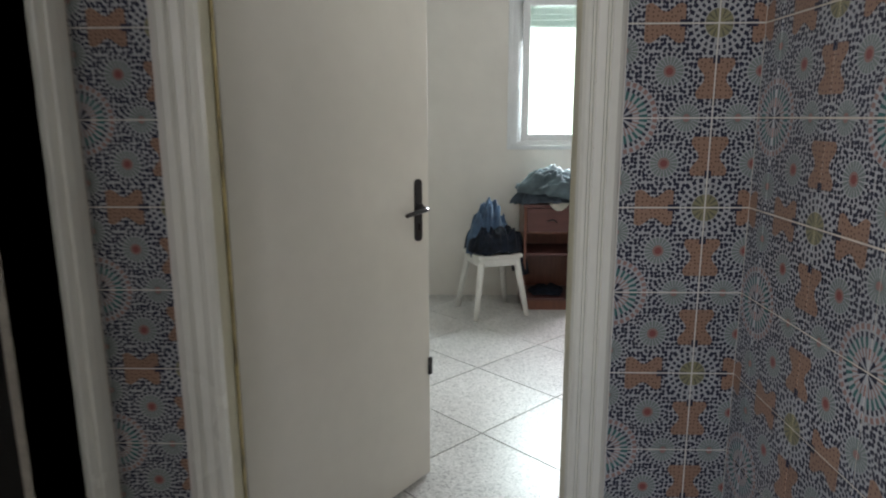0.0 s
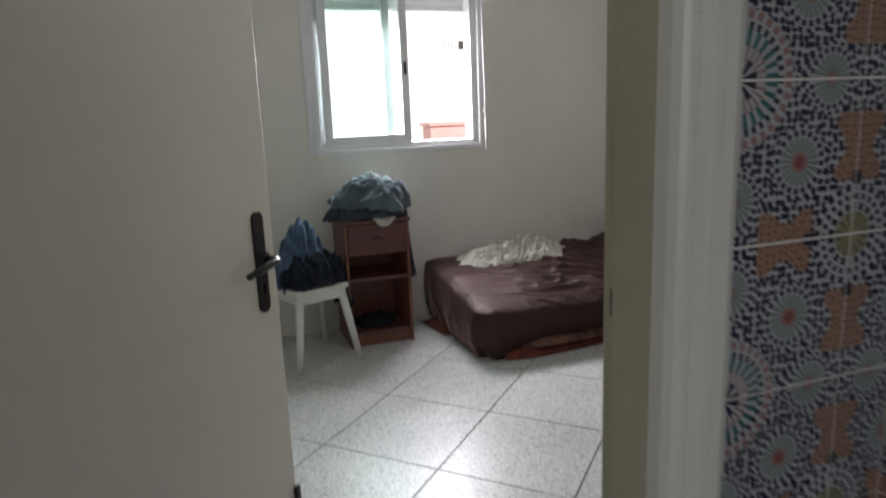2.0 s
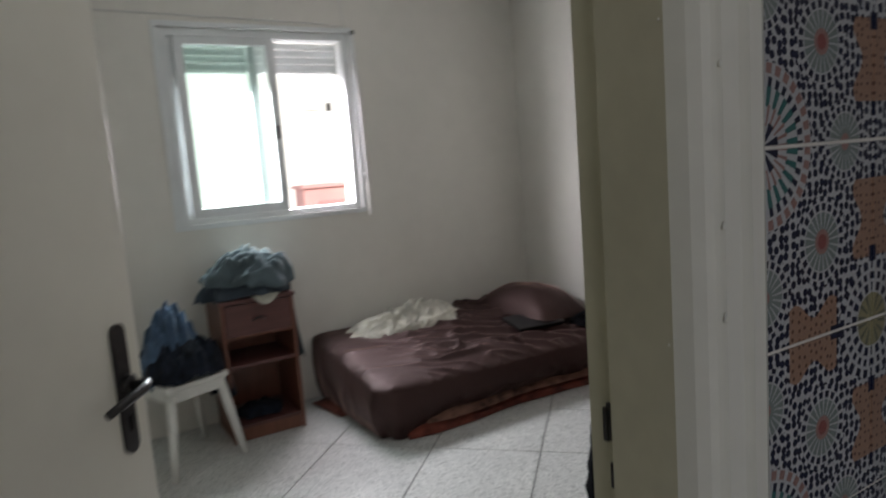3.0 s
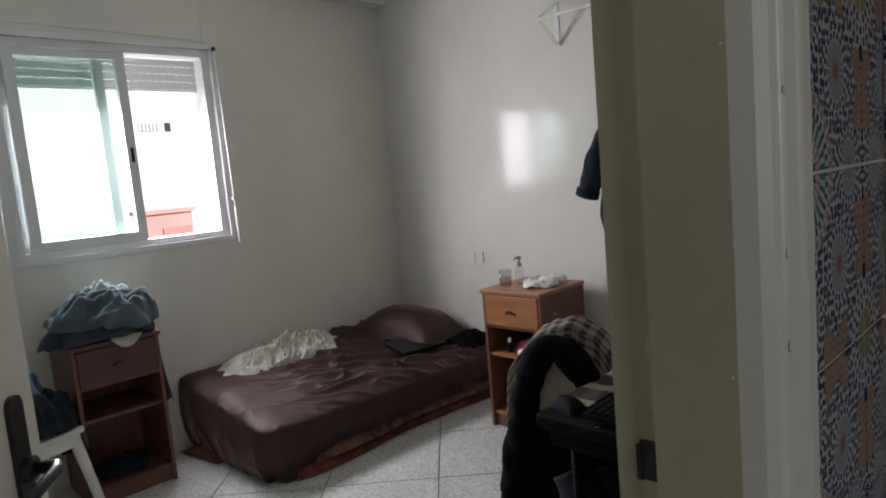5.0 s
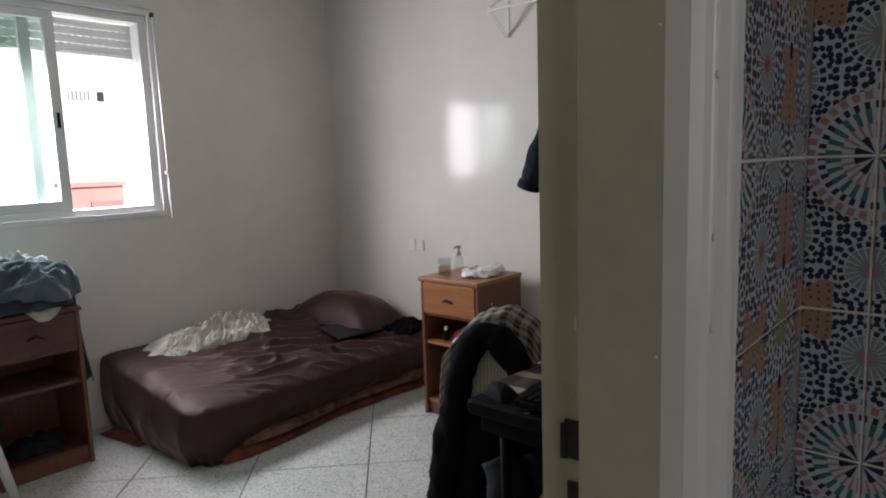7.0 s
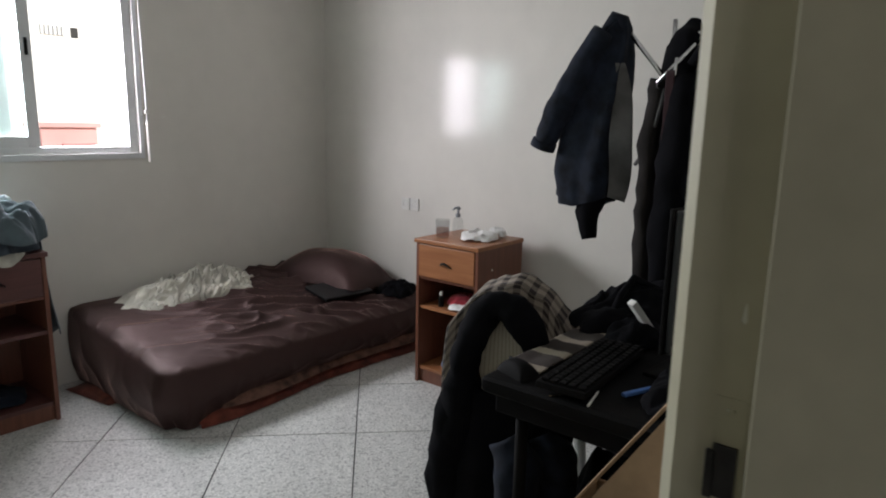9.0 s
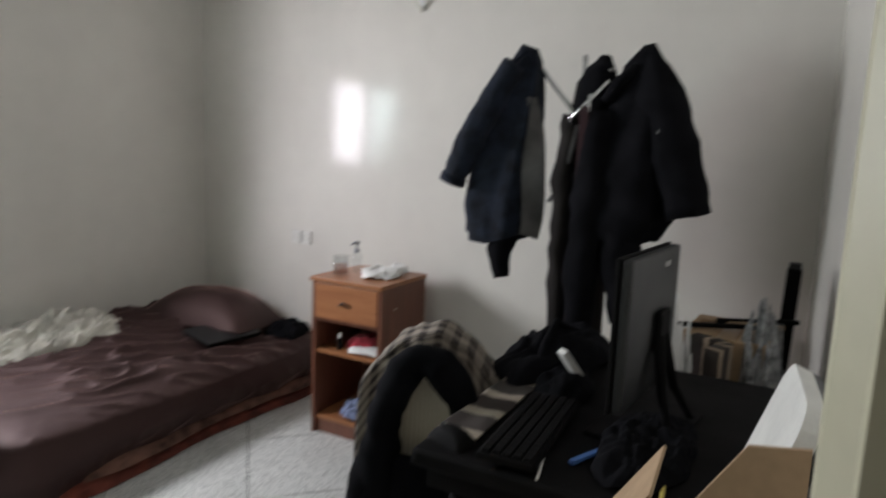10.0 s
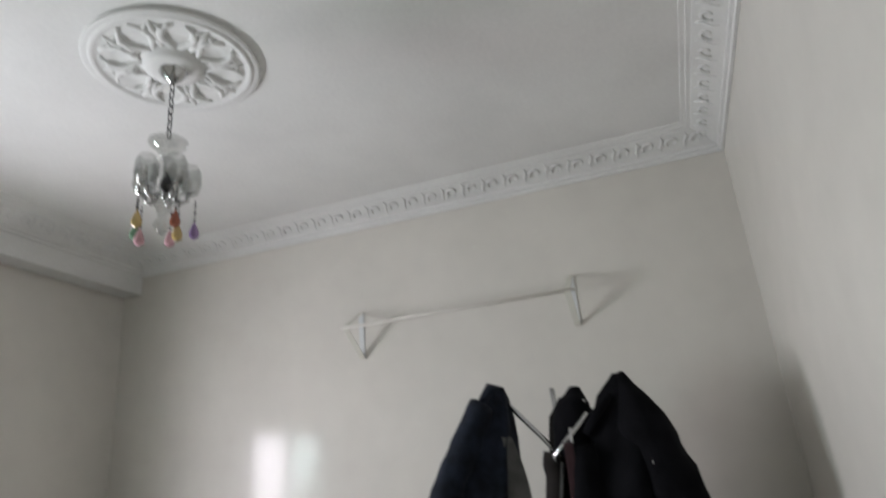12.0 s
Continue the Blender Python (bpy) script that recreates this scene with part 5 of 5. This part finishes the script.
corner_box = thing("corner_carton", pose(3.22, 2.53, 0, 0, 0, -4), "closed cardboard box stacked in the room corner", "box")
part("carton", boxes((-0.16, -0.15, 0.38, 0.20, 0.15, 0.79), bevel=0.004), CARD, corner_box)
part("tape", boxes((-0.161, -0.03, 0.379, 0.201, 0.03, 0.7915)), mat("brown_tape", (0.33, 0.22, 0.12), 0.3), corner_box)
part("lower_carton", boxes((-0.18, -0.17, 0.0, 0.22, 0.16, 0.38), bevel=0.004), CARD, corner_box)
for k, (y, r) in enumerate(((0.04, 10), (-0.05, -6), (-0.10, 14))):
    st = thing("wooden_stick", pose(3.18 + 0.03 * k, 2.55 + y, 0.80 + 0.012 * k, 0, 4, 90 + r), "dark stick lying across the cardboard box", "stick", "sticks on the box")
    part("bar", boxes((-0.14, -0.011, 0, 0.14, 0.011, 0.016), bevel=0.003), BLACKPLASTIC if k != 1 else CARD, st)
post = thing("black_post", pose(3.34, 2.375, 0, 1.5, 0, 0), "black rubber-covered post leaning in the corner", "post")
part("shaft", boxes((-0.03, -0.025, 0.0, 0.03, 0.025, 1.03), bevel=0.008), BLACKPLASTIC, post)
part("end_cap", boxes((-0.024, -0.020, 1.03, 0.024, 0.020, 1.05), bevel=0.004), GREYPLASTIC, post)
striped_bag = thing("striped_bag", pose(2.96, 2.59, 0.70, 0, 0, 24), "dark bag with beige stripes beside the cardboard box", "bag")
part("body", surface(20, 20, lambda u, v: Vector(((2 * u - 1) * 0.12, -0.08 * math.sin(u * 3.14) + 0.01 * nz(u * 4, v * 4), -0.68 + 0.78 * v)), 0.05), striped("brown_striped_bag", (0.03, 0.022, 0.018), (0.27, 0.21, 0.15), 26.0), striped_bag, smooth=True)
heap("white_bag", pose(2.87, 2.72, 0), 0.10, 0.11, 1.20, PAPER, "crumpled white plastic bag behind the desk", "bag", 21.0, folds=14, flat=0.35)
heap("grey_bag", pose(3.10, 2.42, 0), 0.15, 0.09, 1.12, cloth("grey_white_plastic", (0.42, 0.42, 0.42), vary=0.4, scale=30), "grey and white stuffed bag beside the post", "bag", 23.0, folds=16, flat=0.3)

# ---- coat stand with three garments ----
PX, PY = 3.06, 3.10
stand = thing("coat_stand", pose(PX, PY, 0), "grey metal coat stand with slanting arms", "coat stand")
part("pole", tube(bmesh.new(), [(0, 0, 0.02), (0, 0, 1.66)], 0.013, 12), CHROME, stand, smooth=True)
for k, (dx, dy, dz) in enumerate(((0.0, 0.22, 0.26), (-0.05, -0.10, 0.20), (0.03, 0.02, 0.26), (0.02, -0.22, 0.24))):
    part("arm", tube(bmesh.new(), [(0, 0, 1.52), (dx * 0.3, dy * 0.3, 1.52 + dz * 0.32), (dx, dy, 1.52 + dz)], 0.009, 8), CHROME, stand, smooth=True)
for _pts in (((0, 0, 1.50), (-0.10, 0.02, 1.525), (-0.115, 0.015, 1.54), (-0.118, -0.115, 1.668)), ((0, 0, 1.47), (-0.10, -0.03, 1.50), (-0.116, -0.045, 1.54), (-0.118, -0.052, 1.625))):
    part("arm", tube(bmesh.new(), list(_pts), 0.008, 8), CHROME, stand, smooth=True)
for k in range(3):
    a = k * math.tau / 3 + 0.4
    part("foot", tube(bmesh.new(), [(0, 0, 0.12), (0.12 * math.cos(a), 0.12 * math.sin(a), 0.07), (0.24 * math.cos(a), 0.24 * math.sin(a), 0.012)], 0.011, 8), CHROME, stand, smooth=True)


def garment(name, rings, material, parent, seed, folds=7, depth=0.10, label="", seg=44, hem=0.0):
    """A hanging cloth body; rings (z, y, half width along y, x, half depth along x) from the top down."""
    bm = bmesh.new()
    rows = []
    n = 7
    for i in range(len(rings) - 1):
        for k in range(n + (i == len(rings) - 2)):
            t = k / n
            t = min(1, t)
            rows.append([a * (1 - t) + b * t for a, b in zip(rings[i], rings[i + 1])])
    vs = []
    for i, (z, y, hy, x, hx) in enumerate(rows):
        fall = min(1, i / (0.35 * len(rows)))
        ring = []
        for k in range(seg):
            a = k * math.tau / seg
            f = 1 + depth * fall * math.sin(folds * a + seed + 2.2 * nz(z * 2, seed, a)) + 0.10 * nz(math.cos(a) * 1.5, math.sin(a) * 1.5 + seed, z * 5) + 0.07 * ridged(math.cos(a) * 2.2, math.sin(a) * 2.2 + seed, z * 6 + 2 * math.cos(a))
            ring.append(bm.verts.new((x + hx * f * math.cos(a), y + hy * f * math.sin(a), z + 0.012 * nz(a * 2, z * 3, seed) - hem * hx * math.cos(a * 2 + 0.6) * 0.4 * (i / len(rows)) ** 3)))
        vs.append(ring)
    for p, q in zip(vs, vs[1:]):
        for k in range(seg):
            bm.faces.new((p[k], q[k], q[(k + 1) % seg], p[(k + 1) % seg]))
    bm.faces.new(vs[0])
    return part(name, bm, material, parent, label, smooth=True)


denim = thing("denim_jacket", pose(0, 0, 0), "dark blue denim jacket hanging by its collar on the coat stand", "jacket")
garment("body", [(1.80, 3.32, 0.025, 3.06, 0.025), (1.76, 3.33, 0.050, 3.06, 0.05), (1.62, 3.362, 0.090, 3.05, 0.08), (1.40, 3.405, 0.12, 3.04, 0.10), (1.20, 3.42, 0.122, 3.03, 0.10), (1.07, 3.425, 0.11, 3.03, 0.09)], DENIM, denim, 1.0, 5, 0.14, hem=0.6)
sleeve([(3.00, 3.365, 1.74), (2.96, 3.43, 1.60), (2.93, 3.505, 1.45), (2.93, 3.57, 1.30)], [0.045, 0.058, 0.056, 0.048], denim, DENIM, "sleeve", 3.0)
part("cuff", tube(bmesh.new(), [(2.93, 3.566, 1.315), (2.93, 3.578, 1.285)], [0.052, 0.053], 16), DENIM, denim, "turned cuff", smooth=True)
sleeve([(3.03, 3.37, 1.25), (3.01, 3.37, 1.12), (2.99, 3.385, 1.03), (2.985, 3.365, 0.92)], [0.04, 0.06, 0.05, 0.03], denim, BLACKCLOTH, "inner_sleeve", 5.0)
part("lining", surface(12, 24, lambda u, v: Vector((2.98 + 0.03 * u + 0.012 * math.sin(v * 9), 3.30 - 0.085 * u * math.sin(0.2 + v * 2.2) ** 0.8, 1.62 - 0.52 * v - 0.02 * u * v)), 0.006), GREYCLOTH, denim, "grey lining turned out", smooth=True)
part("collar", tube(bmesh.new(), [(3.03, 3.375, 1.75), (3.03, 3.335, 1.80), (3.03, 3.305, 1.79), (3.03, 3.29, 1.72)], [0.020, 0.026, 0.022, 0.012], 10), DENIM, denim, smooth=True)

coat = thing("long_dark_coat", pose(0, 0, 0), "long dark brown coat hanging in the middle of the stand", "coat")
garment("body", [(1.74, 3.06, 0.04, 3.09, 0.03), (1.68, 3.06, 0.08, 3.09, 0.05), (1.45, 3.07, 0.09, 3.10, 0.08), (1.10, 3.08, 0.09, 3.10, 0.09), (0.64, 3.08, 0.08, 3.10, 0.08)], BROWNCLOTH, coat, 4.0, 5, 0.12)
sleeve([(3.0, 3.13, 1.55), (2.98, 3.14, 1.30), (2.98, 3.14, 1.05), (2.98, 3.125, 0.66)], [0.03, 0.038, 0.038, 0.032], coat, BROWNCLOTH, "sleeve", 8.0)
sleeve([(3.05, 3.05, 1.54), (3.04, 3.045, 1.64), (3.04, 3.04, 1.72), (3.05, 3.03, 1.775)], [0.085, 0.072, 0.058, 0.022], coat, BLACKCLOTH, "hood", 11.0, 20)
part("strap", tube(bmesh.new(), [(2.985, 3.10, 1.52), (2.965, 3.12, 1.38), (2.965, 3.16, 1.27), (2.975, 3.19, 1.235)], 0.008, 6), GREYCLOTH, coat, "grey lanyard", smooth=True)
# grey strip in place of the pole, which the coats cover
sleeve([(3.0, 3.06, 1.50), (2.985, 3.065, 1.20), (2.985, 3.07, 0.75)], [0.018, 0.026, 0.024], coat, GREYCLOTH, "pole_strip", 14.0, label="grey strip standing in for the stand's pole")

black = thing("black_jacket", pose(0, 0, 0), "black winter jacket hanging by one shoulder on the stand", "jacket")
garment("body", [(1.79, 2.872, 0.018, 3.01, 0.02), (1.72, 2.88, 0.07, 3.01, 0.05), (1.55, 2.88, 0.125, 3.01, 0.08), (1.36, 2.90, 0.15, 3.0, 0.10), (1.20, 2.92, 0.155, 2.99, 0.10), (1.12, 2.94, 0.13, 2.99, 0.09)], BLACKCLOTH, black, 2.5, 5, 0.12)
sleeve([(3.0, 2.868, 1.79), (2.98, 2.815, 1.62), (2.96, 2.745, 1.42), (2.95, 2.68, 1.22)], [0.022, 0.078, 0.088, 0.072], black, BLACKCLOTH, "sleeve", 4.4)
sleeve([(2.97, 3.02, 1.56), (2.95, 3.02, 1.30), (2.94, 3.03, 1.00), (2.94, 3.03, 0.72)], [0.05, 0.065, 0.06, 0.05], black, BLACKCLOTH, "sleeve", 6.4)
sleeve([(2.97, 2.92, 1.20), (2.95, 2.90, 1.02), (2.95, 2.885, 0.82)], [0.08, 0.07, 0.035], black, BLACKCLOTH, "hanging_panel", 9.4)
part("collar", tube(bmesh.new(), [(2.95, 3.0, 1.60), (2.945, 2.955, 1.66), (2.96, 2.90, 1.72)], [0.016, 0.022, 0.014], 8), BLACKCLOTH, black, smooth=True)
part("zip", tube(bmesh.new(), [(2.905, 2.80, 1.52), (2.90, 2.80, 1.49)], 0.004, 6), CHROME, black)
part("lining", surface(8, 16, lambda u, v: Vector((2.925, 3.075 - 0.03 * u, 1.58 - 0.42 * v)), 0.004), cloth("maroon_lining", (0.03, 0.011, 0.013)), black, "dark maroon lining", smooth=True)

# ---- tiles of floor and hall walls ----
S, G = 0.2, 0.0034
_tiles = {}


def tile_mesh(w, h, corners, t, material):
    """A bevelled slab; corners: the pattern's coordinates at its four corners."""
    key = (round(w, 4), round(h, 4), tuple(round(c, 3) for p in corners for c in p), material.name)
    if key in _tiles:
        return _tiles[key]
    bm = bmesh.new()
    lay = bm.loops.layers.uv.new("UVMap")
    b = 0.0008
    lo = [bm.verts.new(p) for p in ((0, 0, 0), (w, 0, 0), (w, h, 0), (0, h, 0))]
    hi = [bm.verts.new(p) for p in ((b, b, t), (w - b, b, t), (w - b, h - b, t), (b, h - b, t))]
    f = [bm.faces.new(hi)]
    for i in range(4):
        f.append(bm.faces.new((lo[i], lo[(i + 1) % 4], hi[(i + 1) % 4], hi[i])))
    (u0, v0), (u1, v1) = corners
    for fc in f:
        for lp in fc.loops:
            c = lp.vert.co
            lp[lay].uv = (u0 + (u1 - u0) * c.x / w, v0 + (v1 - v0) * c.y / h)
    me = bpy.data.meshes.new("tile")
    bm.to_mesh(me)
    bm.free()
    me.materials.append(material)
    _tiles[key] = me
    return me


def fold(a, b):
    """Mirrored pattern coordinates of a stretch from a to b, in tiles from a yellow star."""
    k = math.floor((a + b) / 2)
    return (a - k, b - k) if k % 2 == 0 else (1 - (a - k), 1 - (b - k))


def lay_tiles(holder, origin, ax, normal, length, star_s, star_z, top=2.4):
    """Tiles on a stretch of wall from origin along ax, stars at star_s along it and at star_z."""
    o, ax, n, up = Vector(origin), Vector(ax), Vector(normal), Vector((0, 0, 1))
    turn = Matrix((ax, up, n)).transposed().to_4x4()

    def cuts(lo, hi, star):
        k = math.ceil((lo - star) / S - 1e-6)
        at = [lo] + [star + S * i for i in range(k, k + 40) if lo + 0.002 < star + S * i < hi - 0.002] + [hi]
        return list(zip(at, at[1:]))

    for s0, s1 in cuts(0.0, length, star_s):
        for z0, z1 in cuts(0.0, top, star_z):
            us, vs = fold((s0 - star_s) / S, (s1 - star_s) / S), fold((z0 - star_z) / S, (z1 - star_z) / S)
            me = tile_mesh(s1 - s0 - G, z1 - z0 - G, ((us[0], vs[0]), (us[1], vs[1])), T, ZELLIGE)
            ob = new("tile", me)
            ob.parent = holder
            ob.matrix_basis = Matrix.Translation(o + ax * (s0 + G / 2) + up * (z0 + G / 2)) @ turn


lay_tiles(bpy.data.objects["wall_door"], (1.126, Y_OUT + T, 0), (1, 0, 0), (0, -1, 0), HALL_R + T - 1.126, 1.322 - 1.126, 1.203)
lay_tiles(bpy.data.objects["wall_door"], (HALL_L - T, Y_OUT + T, 0), (1, 0, 0), (0, -1, 0), DOOR_L - 0.09 - HALL_L + T, 0.10 - HALL_L + T, 1.203)
lay_tiles(bpy.data.objects["wall_hall_east"], (HALL_R + T, Y_OUT, 0), (0, -1, 0), (-1, 0, 0), 2.0, 0.278, 1.203)
lay_tiles(bpy.data.objects["wall_hall_west"], (HALL_L - T, 0.75, 0), (0, 1, 0), (1, 0, 0), D0 - 0.11 - 0.75, 0.1, 1.203)

# terrazzo squares laid on the diagonal
FT = 0.55
_floor = bpy.data.objects["floor"]
_turn = Matrix.Rotation(radians(45), 4, "Z")
_o = Vector((2.417, 4.172, 0))
_full = tile_mesh(FT - 0.005, FT - 0.005, ((0, 0), (1, 1)), 0.004, TERRAZZO)
for i in range(-9, 8):
    for j in range(-7, 9):
        p = _o + _turn @ Vector((i * FT, j * FT, 0))
        c = p + _turn @ Vector((FT / 2, FT / 2, 0))
        if X_L - 0.3 < c.x < X_R + 0.3 and HALL_S - 0.3 < c.y < Y_W + 0.3 and (c.y > Y_OUT - 0.4 or HALL_L - 0.3 < c.x < HALL_R + 0.3):
            ob = new("tile", _full)
            ob.parent = _floor
            ob.matrix_basis = Matrix.Translation(p - Vector((0, 0, 0.004))) @ _turn
